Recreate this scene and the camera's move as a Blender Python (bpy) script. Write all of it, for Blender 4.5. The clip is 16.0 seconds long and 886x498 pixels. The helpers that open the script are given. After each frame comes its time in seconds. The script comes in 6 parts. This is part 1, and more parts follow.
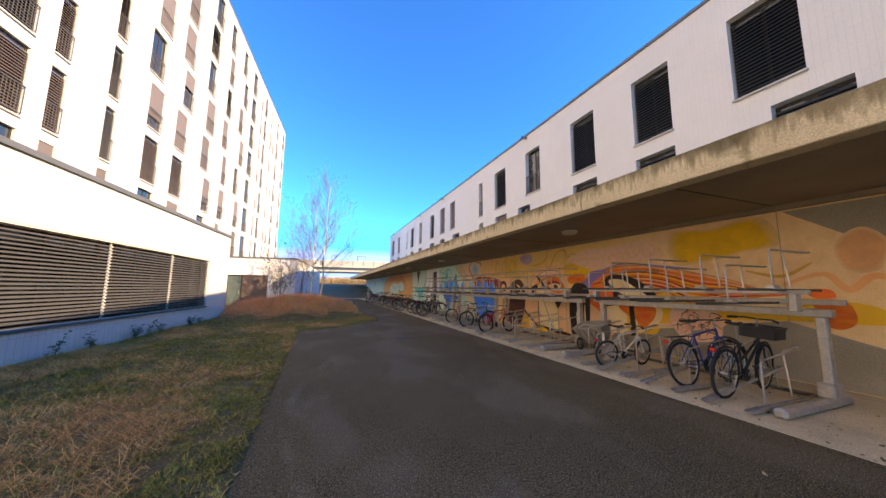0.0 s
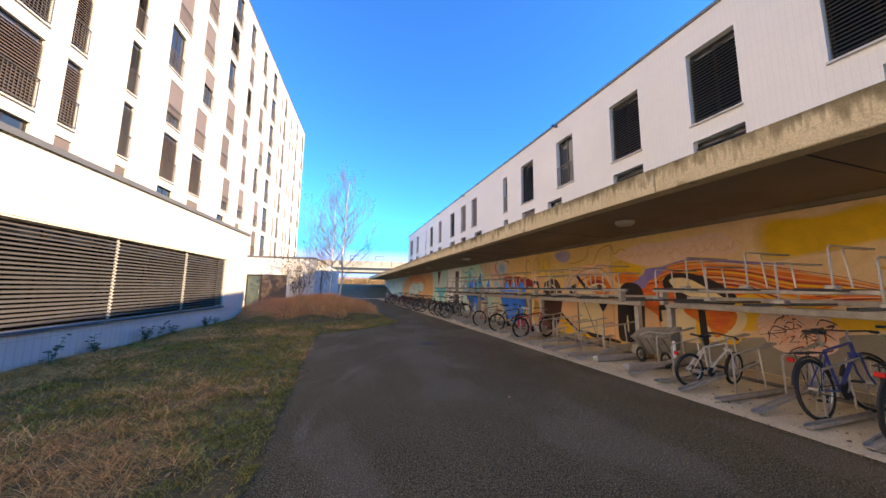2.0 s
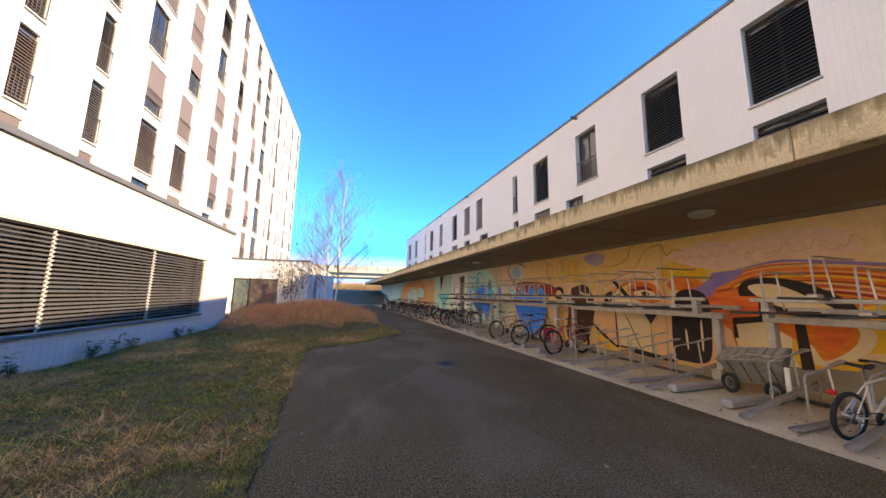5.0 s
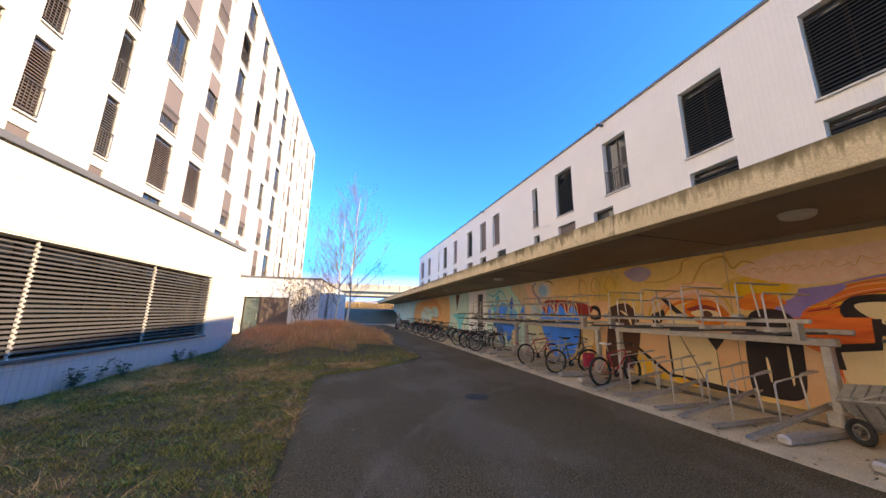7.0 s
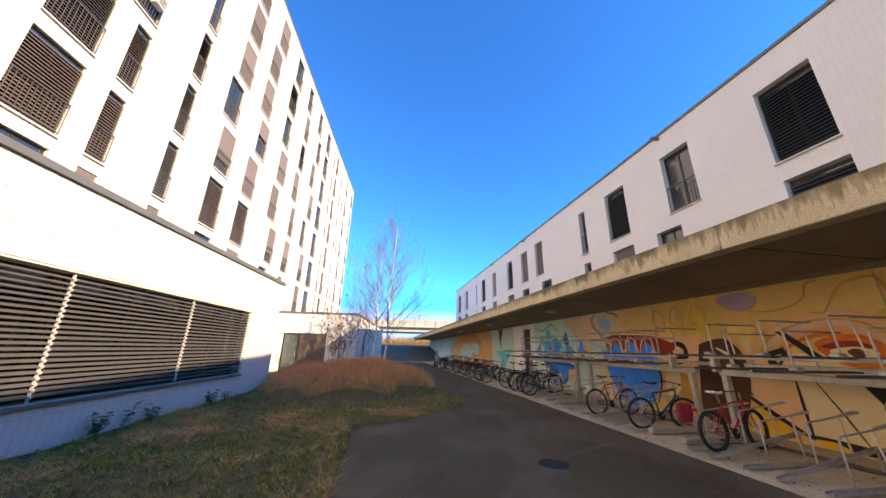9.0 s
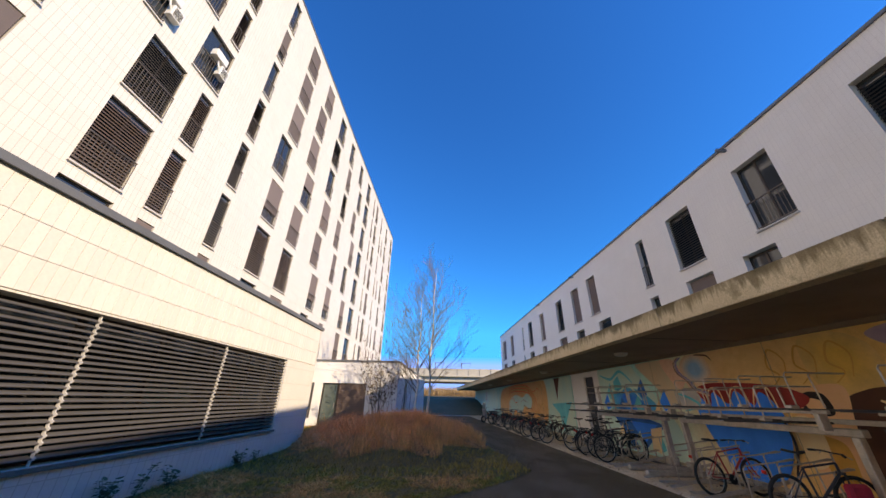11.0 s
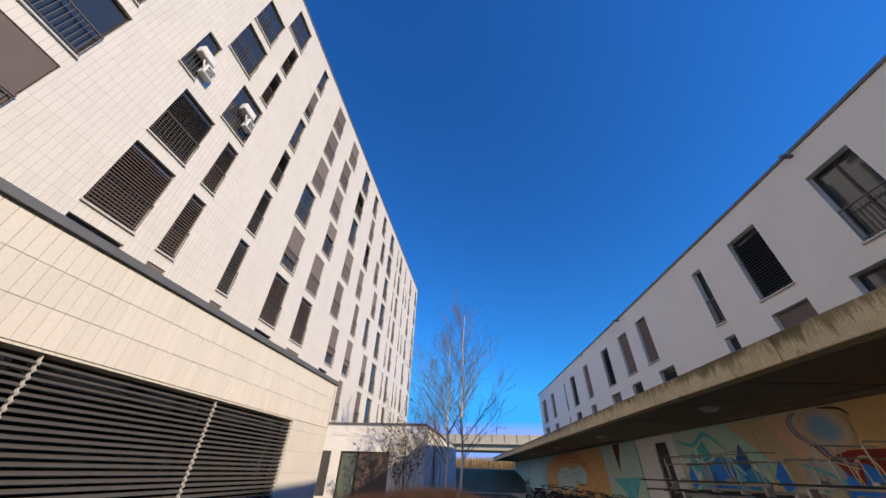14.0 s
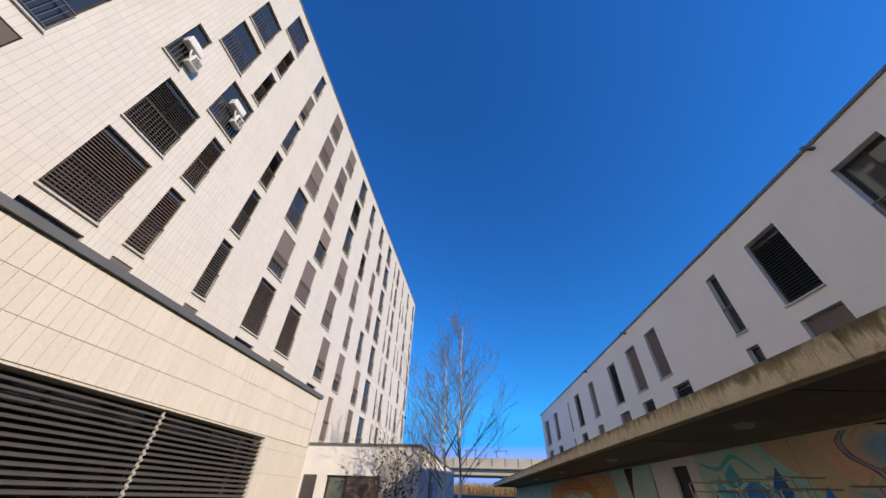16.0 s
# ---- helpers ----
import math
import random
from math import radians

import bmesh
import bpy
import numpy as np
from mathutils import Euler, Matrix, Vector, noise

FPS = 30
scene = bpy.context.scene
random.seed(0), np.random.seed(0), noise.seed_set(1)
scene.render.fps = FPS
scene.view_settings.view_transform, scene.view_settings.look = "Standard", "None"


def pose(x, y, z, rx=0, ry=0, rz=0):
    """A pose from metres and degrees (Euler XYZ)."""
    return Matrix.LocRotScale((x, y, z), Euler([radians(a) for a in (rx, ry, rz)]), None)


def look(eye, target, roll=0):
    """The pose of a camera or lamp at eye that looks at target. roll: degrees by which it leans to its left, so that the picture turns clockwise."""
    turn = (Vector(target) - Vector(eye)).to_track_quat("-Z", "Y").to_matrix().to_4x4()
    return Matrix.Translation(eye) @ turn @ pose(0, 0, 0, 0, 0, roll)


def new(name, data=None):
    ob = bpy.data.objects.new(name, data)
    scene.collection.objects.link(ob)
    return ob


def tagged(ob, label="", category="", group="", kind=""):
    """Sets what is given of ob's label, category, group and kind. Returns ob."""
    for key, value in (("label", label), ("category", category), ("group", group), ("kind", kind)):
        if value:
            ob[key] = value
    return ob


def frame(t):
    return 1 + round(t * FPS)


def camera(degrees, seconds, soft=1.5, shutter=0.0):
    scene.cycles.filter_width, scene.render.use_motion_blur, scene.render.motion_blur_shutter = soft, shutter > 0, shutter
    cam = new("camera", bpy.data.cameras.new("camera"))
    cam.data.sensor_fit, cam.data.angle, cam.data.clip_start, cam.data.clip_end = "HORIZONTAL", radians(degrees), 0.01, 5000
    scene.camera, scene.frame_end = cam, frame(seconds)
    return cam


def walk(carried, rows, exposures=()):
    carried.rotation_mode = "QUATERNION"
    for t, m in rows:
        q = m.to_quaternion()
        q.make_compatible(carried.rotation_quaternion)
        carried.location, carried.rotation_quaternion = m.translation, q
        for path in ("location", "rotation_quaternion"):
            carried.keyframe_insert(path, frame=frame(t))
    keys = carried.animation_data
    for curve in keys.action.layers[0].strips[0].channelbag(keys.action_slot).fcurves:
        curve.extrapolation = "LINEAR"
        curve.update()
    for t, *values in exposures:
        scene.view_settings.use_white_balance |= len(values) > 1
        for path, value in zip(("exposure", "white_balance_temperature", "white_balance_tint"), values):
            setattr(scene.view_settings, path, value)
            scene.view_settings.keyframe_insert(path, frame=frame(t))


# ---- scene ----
cam = camera(109.3, 16.0)
METRES, EYE, TILT, LEAN, TURN = 8.152, 1.5, 0.25, 0.0, -20.67
ROWS = [
    (0.0, 0.0, 0.0, 0.0, -0.07, 6.93, -0.59),
    (0.5, -0.0089, 0.0294, -0.0003, 1.44, 6.9, -0.61),
    (1.0, -0.0193, 0.0601, -0.0043, 2.39, 6.91, -0.64),
    (1.5, -0.0328, 0.0946, -0.0027, 2.87, 6.92, -0.67),
    (2.0, -0.0463, 0.1247, -0.0021, 3.01, 6.96, -0.71),
    (2.5, -0.0603, 0.1573, -0.0063, 2.92, 7.0, -0.76),
    (3.0, -0.0735, 0.1911, -0.0019, 2.69, 7.05, -0.8),
    (5.5, -0.1404, 0.3411, -0.0028, 2.07, 8.64, -1.0),
    (6.0, -0.1506, 0.3701, 0.0011, 2.51, 9.38, -1.02),
    (6.5, -0.1607, 0.3957, 0.0007, 3.21, 10.28, -1.05),
    (7.0, -0.1744, 0.4243, -0.0004, 4.16, 11.38, -1.08),
    (7.5, -0.1892, 0.4526, 0.001, 5.37, 12.63, -1.1),
    (8.0, -0.2023, 0.4776, -0.0, 6.91, 14.03, -1.11),
    (8.5, -0.2161, 0.5057, -0.0009, 8.64, 15.67, -1.12),
    (9.0, -0.2285, 0.5322, 0.002, 10.5, 17.48, -1.11),
    (9.5, -0.2404, 0.5576, 0.0013, 12.45, 19.39, -1.12),
    (10.0, -0.2546, 0.5859, 0.0014, 14.4, 21.43, -1.14),
    (12.5, -0.2992, 0.7217, 0.0017, 21.54, 31.01, -1.25),
    (13.0, -0.3122, 0.7496, 0.0021, 22.24, 32.57, -1.27),
    (13.5, -0.3239, 0.7756, 0.0048, 22.68, 33.86, -1.31),
    (14.0, -0.3344, 0.8022, 0.0034, 23.0, 35.15, -1.35),
    (14.5, -0.3436, 0.8346, 0.0047, 23.14, 36.26, -1.41),
    (15.0, -0.3532, 0.8638, 0.0076, 23.09, 37.21, -1.43),
    (15.5, -0.3621, 0.8919, 0.0054, 22.94, 37.87, -1.48),
    (16.0, -0.373, 0.9238, 0.0057, 22.71, 38.28, -1.51),
]
walk(cam, [(t, pose(0, 0, EYE, TILT, LEAN, TURN) @ pose(METRES * x, METRES * y, METRES * z, 90 + pitch, roll, yaw)) for t, x, y, z, yaw, pitch, roll in ROWS],
     exposures=[(0.0, 1.38, 11500, 15), (5.5, 1.46, 11500, 15), (8.0, 1.46, 11500, 15), (10.0, 0.88, 10400, 13), (12.5, 0.25, 9100, 11), (16.0, 0.10, 8900, 10)])
# ---- light ----
SUN_EL, SUN_AZ = radians(25.3), radians(128.0)      # azimuth clockwise from +y
world = bpy.data.worlds.new("sky")
scene.world = world
world.use_nodes = True
wn = world.node_tree.nodes
sky = wn.new("ShaderNodeTexSky")
sky.sky_type, sky.sun_disc = "NISHITA", False
sky.sun_elevation, sky.sun_rotation = SUN_EL, SUN_AZ
sky.air_density, sky.dust_density, sky.ozone_density = 1.0, 0.25, 4.0
wn["Background"].inputs["Strength"].default_value = 0.126
deep = wn.new("ShaderNodeHueSaturation")
deep.inputs["Hue"].default_value, deep.inputs["Saturation"].default_value, deep.inputs["Value"].default_value = 0.518, 1.86, 2.0
world.node_tree.links.new(sky.outputs["Color"], deep.inputs["Color"])
clear = wn.new("ShaderNodeVectorMath")             # winter air: no bright haze at the horizon
clear.operation, clear.inputs[1].default_value = "MINIMUM", (1.5, 3.45, 10.8)
world.node_tree.links.new(deep.outputs["Color"], clear.inputs[0])
world.node_tree.links.new(clear.outputs[0], wn["Background"].inputs["Color"])
sun = new("sun", bpy.data.lights.new("sun", "SUN"))
sun.data.energy, sun.data.angle, sun.data.color = 4.4, radians(0.5), (1.0, 0.94, 0.87)
sun_dir = Vector((math.sin(SUN_AZ) * math.cos(SUN_EL), math.cos(SUN_AZ) * math.cos(SUN_EL), math.sin(SUN_EL)))
sun.matrix_world = look(sun_dir * 60, (0, 0, 0))

# ---- materials ----
def material(name, base, rough=0.8, metal=0.0, second=None, scale=6.0, detail=5.0, bump=0.0, bump_scale=60.0, spec=0.4, fine=0.12, island=0.0, per_object=0.0, stretch=(1, 1, 1)):
    """A surface with colour variation at two scales and a fine relief, in object metres."""
    m = bpy.data.materials.new(name)
    m.use_nodes = True
    t = m.node_tree
    n, l = t.nodes, t.links
    b = n["Principled BSDF"]
    b.inputs["Roughness"].default_value, b.inputs["Metallic"].default_value = rough, metal
    b.inputs["Specular IOR Level"].default_value = spec
    co = n.new("ShaderNodeTexCoord")
    mp = n.new("ShaderNodeMapping")
    mp.inputs["Scale"].default_value = stretch
    l.new(co.outputs["Object"], mp.inputs["Vector"])
    big = n.new("ShaderNodeTexNoise")
    big.inputs["Scale"].default_value, big.inputs["Detail"].default_value, big.inputs["Roughness"].default_value = scale, detail, 0.6
    l.new(mp.outputs["Vector"], big.inputs["Vector"])
    ramp = n.new("ShaderNodeMapRange")
    ramp.inputs["From Min"].default_value, ramp.inputs["From Max"].default_value = 0.3, 0.7
    l.new(big.outputs["Fac"], ramp.inputs["Value"])
    mix = n.new("ShaderNodeMix")
    mix.data_type = "RGBA"
    mix.inputs["A"].default_value = (*base, 1)
    mix.inputs["B"].default_value = (*(second or [c * 0.85 for c in base]), 1)
    l.new(ramp.outputs["Result"], mix.inputs["Factor"])
    small = n.new("ShaderNodeTexNoise")
    small.inputs["Scale"].default_value, small.inputs["Detail"].default_value = bump_scale, 4.0
    l.new(mp.outputs["Vector"], small.inputs["Vector"])
    hsv = n.new("ShaderNodeHueSaturation")
    val = n.new("ShaderNodeMath")
    val.operation, val.inputs[1].default_value, val.inputs[2].default_value = "MULTIPLY_ADD", fine * 2, 1 - fine
    spread = n.new("ShaderNodeMapRange")
    spread.inputs["From Min"].default_value, spread.inputs["From Max"].default_value = 0.34, 0.66
    l.new(small.outputs["Fac"], spread.inputs["Value"])
    l.new(spread.outputs["Result"], val.inputs[0])
    last = val
    if island or per_object:
        src = n.new("ShaderNodeNewGeometry").outputs["Random Per Island"] if island else n.new("ShaderNodeObjectInfo").outputs["Random"]
        k = island or per_object
        r = n.new("ShaderNodeMath")
        r.operation, r.inputs[1].default_value, r.inputs[2].default_value = "MULTIPLY_ADD", k * 2, 1 - k
        l.new(src, r.inputs[0])
        last = n.new("ShaderNodeMath")
        last.operation = "MULTIPLY"
        l.new(val.outputs[0], last.inputs[0])
        l.new(r.outputs[0], last.inputs[1])
    l.new(last.outputs[0], hsv.inputs["Value"])
    l.new(mix.outputs["Result"], hsv.inputs["Color"])
    l.new(hsv.outputs["Color"], b.inputs["Base Color"])
    if bump:
        bm_ = n.new("ShaderNodeBump")
        bm_.inputs["Strength"].default_value, bm_.inputs["Distance"].default_value = bump, 0.02
        l.new(small.outputs["Fac"], bm_.inputs["Height"])
        l.new(bm_.outputs["Normal"], b.inputs["Normal"])
    return m


def tile_material(name, base, joint, width, height, rough=0.45, dark=0.05):
    """Stacked ceramic facade tiles: joints darker and recessed, tiles vary slightly; the wall's own y and z carry the grid."""
    m = material(name, base, rough, second=[c * 0.93 for c in base], scale=0.6, bump_scale=25, fine=0.03)
    t = m.node_tree
    n, l = t.nodes, t.links
    b = n["Principled BSDF"]
    co = n.new("ShaderNodeTexCoord")
    sep = n.new("ShaderNodeSeparateXYZ")
    com = n.new("ShaderNodeCombineXYZ")
    l.new(co.outputs["Object"], sep.inputs[0])
    l.new(sep.outputs["Y"], com.inputs["X"])
    l.new(sep.outputs["Z"], com.inputs["Y"])
    br = n.new("ShaderNodeTexBrick")
    br.offset, br.squash = 0.0, 1.0
    br.inputs["Scale"].default_value, br.inputs["Mortar Size"].default_value, br.inputs["Mortar Smooth"].default_value = 1.0, 0.006, 0.2
    br.inputs["Brick Width"].default_value, br.inputs["Row Height"].default_value = width, height
    br.inputs["Color1"].default_value, br.inputs["Color2"].default_value = (1, 1, 1, 1), (1 - dark, 1 - dark, 1 - dark, 1)
    br.inputs["Mortar"].default_value = (*joint, 1)
    l.new(com.outputs[0], br.inputs["Vector"])
    mul = n.new("ShaderNodeMix")
    mul.data_type, mul.blend_type = "RGBA", "MULTIPLY"
    mul.inputs["Factor"].default_value = 1.0
    src = b.inputs["Base Color"].links[0].from_socket
    l.new(src, mul.inputs["A"])
    l.new(br.outputs["Color"], mul.inputs["B"])
    l.new(mul.outputs["Result"], b.inputs["Base Color"])
    bp = n.new("ShaderNodeBump")
    bp.invert, bp.inputs["Strength"].default_value, bp.inputs["Distance"].default_value = True, 0.4, 0.006
    l.new(br.outputs["Fac"], bp.inputs["Height"])
    l.new(bp.outputs["Normal"], b.inputs["Normal"])
    return m


def glass(name, tint=(0.03, 0.04, 0.05)):
    m = material(name, tint, 0.04, spec=0.8, fine=0.0)
    return m


MAT = {
    "tile": tile_material("white facade tile", (0.675, 0.645, 0.59), (0.72, 0.70, 0.66), 0.15, 0.48),
    "tile_piece": material("glazed white tile", (0.67, 0.64, 0.59), 0.4, second=(0.62, 0.59, 0.545), scale=0.8, per_object=0.035, fine=0.03, bump_scale=20),
    "grout": material("grey grout", (0.30, 0.28, 0.26), 0.9),
    "tile_grey": tile_material("pale grey facade tile", (0.77, 0.74, 0.685), (0.92, 0.915, 0.91), 0.12, 0.5, dark=0.02),
    "plaster": material("white plaster", (0.80, 0.79, 0.77), 0.9, second=(0.70, 0.69, 0.67), scale=0.9, bump=0.15, bump_scale=120, fine=0.04),
    "concrete": material("weathered concrete", (0.66, 0.55, 0.37), 0.92, second=(0.50, 0.405, 0.255), scale=1.3, bump=0.4, bump_scale=55, fine=0.16),
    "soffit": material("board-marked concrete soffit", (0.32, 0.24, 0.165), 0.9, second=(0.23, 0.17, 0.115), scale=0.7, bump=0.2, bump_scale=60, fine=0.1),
    "paving": material("dusty concrete paving", (0.60, 0.485, 0.33), 0.95, second=(0.42, 0.335, 0.225), scale=1.3, bump=0.35, bump_scale=90, fine=0.25),
    "asphalt": material("worn asphalt", (0.114, 0.081, 0.037), 0.92, second=(0.073, 0.051, 0.022), scale=0.35, bump=0.8, bump_scale=62, fine=0.6, spec=0.12),
    "soil": material("mossy soil", (0.11, 0.072, 0.026), 1.0, second=(0.06, 0.046, 0.016), scale=1.1, bump=0.8, bump_scale=40, fine=0.3),
    "white_paint": material("fresh white wall paint", (0.87, 0.86, 0.84), 0.7, second=(0.83, 0.82, 0.80), scale=1.2, bump=0.1, fine=0.03),
    "coping": material("grey metal coping", (0.16, 0.17, 0.18), 0.55, metal=0.3, scale=2, fine=0.05),
    "steel": material("galvanised steel", (0.56, 0.51, 0.45), 0.42, metal=0.55, second=(0.40, 0.36, 0.31), scale=9, bump_scale=80, fine=0.12),
    "steel_dark": material("dull zinc channel", (0.17, 0.152, 0.135), 0.5, metal=0.5, second=(0.10, 0.09, 0.08), scale=8, fine=0.15),
    "frame": material("dark bronze window frame", (0.055, 0.045, 0.040), 0.45, metal=0.4, fine=0.04),
    "louvre": material("brown grey aluminium slat", (0.118, 0.115, 0.117), 0.4, metal=0.1, second=(0.095, 0.092, 0.094), scale=3, fine=0.05),
    "louvre_black": material("black aluminium slat", (0.07, 0.066, 0.064), 0.45, metal=0.35, scale=3, fine=0.05),
    "louvre_dark": material("dark aluminium slat", (0.20, 0.155, 0.14), 0.45, metal=0.35, scale=3, fine=0.05),
    "blind": material("mauve brown roller blind", (0.16, 0.128, 0.12), 0.85, second=(0.14, 0.113, 0.11), scale=2, bump_scale=200, fine=0.06, per_object=0.22),
    "glass": glass("window glass"),
    # dark base colour stands in for the lack of light indoors
    "interior": material("interior with dimness in its colour", (0.10, 0.09, 0.08), 0.9),
    "curtain": material("pale curtain", (0.55, 0.52, 0.48), 0.9, second=(0.38, 0.36, 0.33), scale=5, stretch=(6, 6, 0.3)),
    "rail": material("painted railing", (0.16, 0.135, 0.115), 0.5, metal=0.4, fine=0.05),
    "sill": material("pale stone sill", (0.55, 0.53, 0.50), 0.7, fine=0.06),
    "white_metal": material("white powder coat", (0.72, 0.72, 0.70), 0.45, fine=0.04),
    "lamp_shade": material("opal lamp cover", (0.50, 0.46, 0.40), 0.5, fine=0.05),
    "iron": material("cast iron", (0.035, 0.030, 0.026), 0.7, metal=0.5, bump=0.5, bump_scale=60, fine=0.2),
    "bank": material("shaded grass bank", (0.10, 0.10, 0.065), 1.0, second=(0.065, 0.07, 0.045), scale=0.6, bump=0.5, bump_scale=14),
    "far_concrete": material("viaduct concrete", (0.58, 0.53, 0.43), 0.9, second=(0.46, 0.42, 0.34), scale=0.3, fine=0.08, bump_scale=8),
    "garage": material("brown slatted gate", (0.15, 0.105, 0.085), 0.6, second=(0.12, 0.085, 0.07), scale=2, fine=0.08),
    "door_glass": material("greenish door glass", (0.10, 0.13, 0.115), 0.12, spec=0.8, fine=0.03),
}


def over(m, factor, colour):
    """Lays a stain of a colour over a material's base colour, where factor (a socket) says."""
    t = m.node_tree
    b = t.nodes["Principled BSDF"]
    mix = t.nodes.new("ShaderNodeMix")
    mix.data_type = "RGBA"
    t.links.new(b.inputs["Base Color"].links[0].from_socket, mix.inputs["A"])
    mix.inputs["B"].default_value = (*colour, 1)
    t.links.new(factor, mix.inputs["Factor"])
    t.links.new(mix.outputs["Result"], b.inputs["Base Color"])


def chain(t, *steps):
    """Math nodes one after another: (operation, second, third), starting from a socket."""
    sock = steps[0]
    for op, *rest in steps[1:]:
        k = t.nodes.new("ShaderNodeMath")
        k.operation = op
        t.links.new(sock, k.inputs[0])
        for i, r in enumerate(rest):
            if isinstance(r, (int, float)):
                k.inputs[i + 1].default_value = r
            else:
                t.links.new(r, k.inputs[i + 1])
        sock = k.outputs[0]
    return sock


def noise_of(t, scale, stretch=(1, 1, 1), detail=4.0):
    co, mp, no = t.nodes.new("ShaderNodeTexCoord"), t.nodes.new("ShaderNodeMapping"), t.nodes.new("ShaderNodeTexNoise")
    mp.inputs["Scale"].default_value = stretch
    no.inputs["Scale"].default_value, no.inputs["Detail"].default_value = scale, detail
    t.links.new(co.outputs["Object"], mp.inputs["Vector"])
    t.links.new(mp.outputs["Vector"], no.inputs["Vector"])
    return no.outputs["Fac"], co.outputs["Object"]


def tyre_marks():
    """Faint dusty arcs where carts and cars turn on the path."""
    m = MAT["asphalt"]
    t = m.node_tree
    no, co = noise_of(t, 1.4)
    for cx, cy, r, w, k in ((6.0, 4.5, 6.32, 0.10, 0.5), (6.0, 4.3, 7.75, 0.12, 0.3), (-7.0, 15.0, 9.3, 0.12, 0.28), (-7.0, 15.2, 10.8, 0.12, 0.25)):
        d = t.nodes.new("ShaderNodeVectorMath")
        d.operation, d.inputs[1].default_value = "DISTANCE", (cx, cy, 0)
        t.links.new(co, d.inputs[0])
        near = chain(t, d.outputs["Value"], ("SUBTRACT", r), ("ABSOLUTE",), ("DIVIDE", -w), ("ADD", 1.0), ("MAXIMUM", 0.0))
        over(m, chain(t, no, ("SUBTRACT", 0.35), ("MULTIPLY", 3.0), ("MINIMUM", 1.0), ("MAXIMUM", 0.0), ("MULTIPLY", near), ("MULTIPLY", k)), (0.21, 0.16, 0.115))
    damp, _ = noise_of(t, 0.22, (1.0, 0.35, 1.0))
    over(m, chain(t, damp, ("SUBTRACT", 0.52), ("MULTIPLY", 5.0), ("MINIMUM", 0.6), ("MAXIMUM", 0.0)), (0.075, 0.046, 0.026))
    pits, _ = noise_of(t, 34.0, detail=4.0)
    over(m, chain(t, pits, ("SUBTRACT", 0.52), ("MULTIPLY", 9.0), ("MINIMUM", 0.85), ("MAXIMUM", 0.0)), (0.045, 0.030, 0.018))
    pale, _ = noise_of(t, 0.8, (1.0, 0.5, 1.0), 6.0)
    over(m, chain(t, pale, ("SUBTRACT", 0.50), ("MULTIPLY", 4.0), ("MINIMUM", 0.3), ("MAXIMUM", 0.0)), (0.18, 0.135, 0.095))
    grit, _ = noise_of(t, 95.0, detail=1.0)
    over(m, chain(t, grit, ("SUBTRACT", 0.60), ("MULTIPLY", 12.0), ("MINIMUM", 0.85), ("MAXIMUM", 0.0)), (0.36, 0.29, 0.21))


def moss_streaks():
    """Dark moss along the top of the concrete edge, with uneven rain runs below it."""
    m = MAT["concrete"]
    t = m.node_tree
    geo = t.nodes.new("ShaderNodeNewGeometry")
    for node in list(t.nodes):
        if node.bl_idname == "ShaderNodeMapping":
            t.links.new(geo.outputs["Position"], node.inputs["Vector"])
    sep = t.nodes.new("ShaderNodeSeparateXYZ")
    t.links.new(geo.outputs["Position"], sep.inputs[0])

    def world_noise(scale, stretch, detail=5.0):
        mp, no = t.nodes.new("ShaderNodeMapping"), t.nodes.new("ShaderNodeTexNoise")
        mp.inputs["Scale"].default_value = stretch
        no.inputs["Scale"].default_value, no.inputs["Detail"].default_value = scale, detail
        t.links.new(geo.outputs["Position"], mp.inputs["Vector"])
        t.links.new(mp.outputs["Vector"], no.inputs["Vector"])
        return no.outputs["Fac"]

    for scale, stretch, lift, k, cap, colour in ((7.0, (1, 1, 0.10), 3.30, 3.0, 0.62, (0.10, 0.075, 0.03)), (1.6, (1, 1, 0.3), 3.36, 3.5, 0.7, (0.055, 0.05, 0.02)), (22.0, (1, 1, 0.08), 3.24, 3.0, 0.4, (0.16, 0.12, 0.06))):
        runs = chain(t, world_noise(scale, stretch), ("SUBTRACT", 0.5), ("MULTIPLY", 1.5))
        f = chain(t, sep.outputs["Z"], ("SUBTRACT", lift), ("MULTIPLY", 1.6), ("ADD", runs), ("MULTIPLY", k), ("MINIMUM", cap), ("MAXIMUM", 0.0))
        over(m, f, colour)
    over(m, chain(t, world_noise(4.0, (1, 1, 1)), ("SUBTRACT", 0.60), ("MULTIPLY", 8.0), ("MINIMUM", 0.5), ("MAXIMUM", 0.0)), (0.22, 0.17, 0.09))


tyre_marks()
moss_streaks()


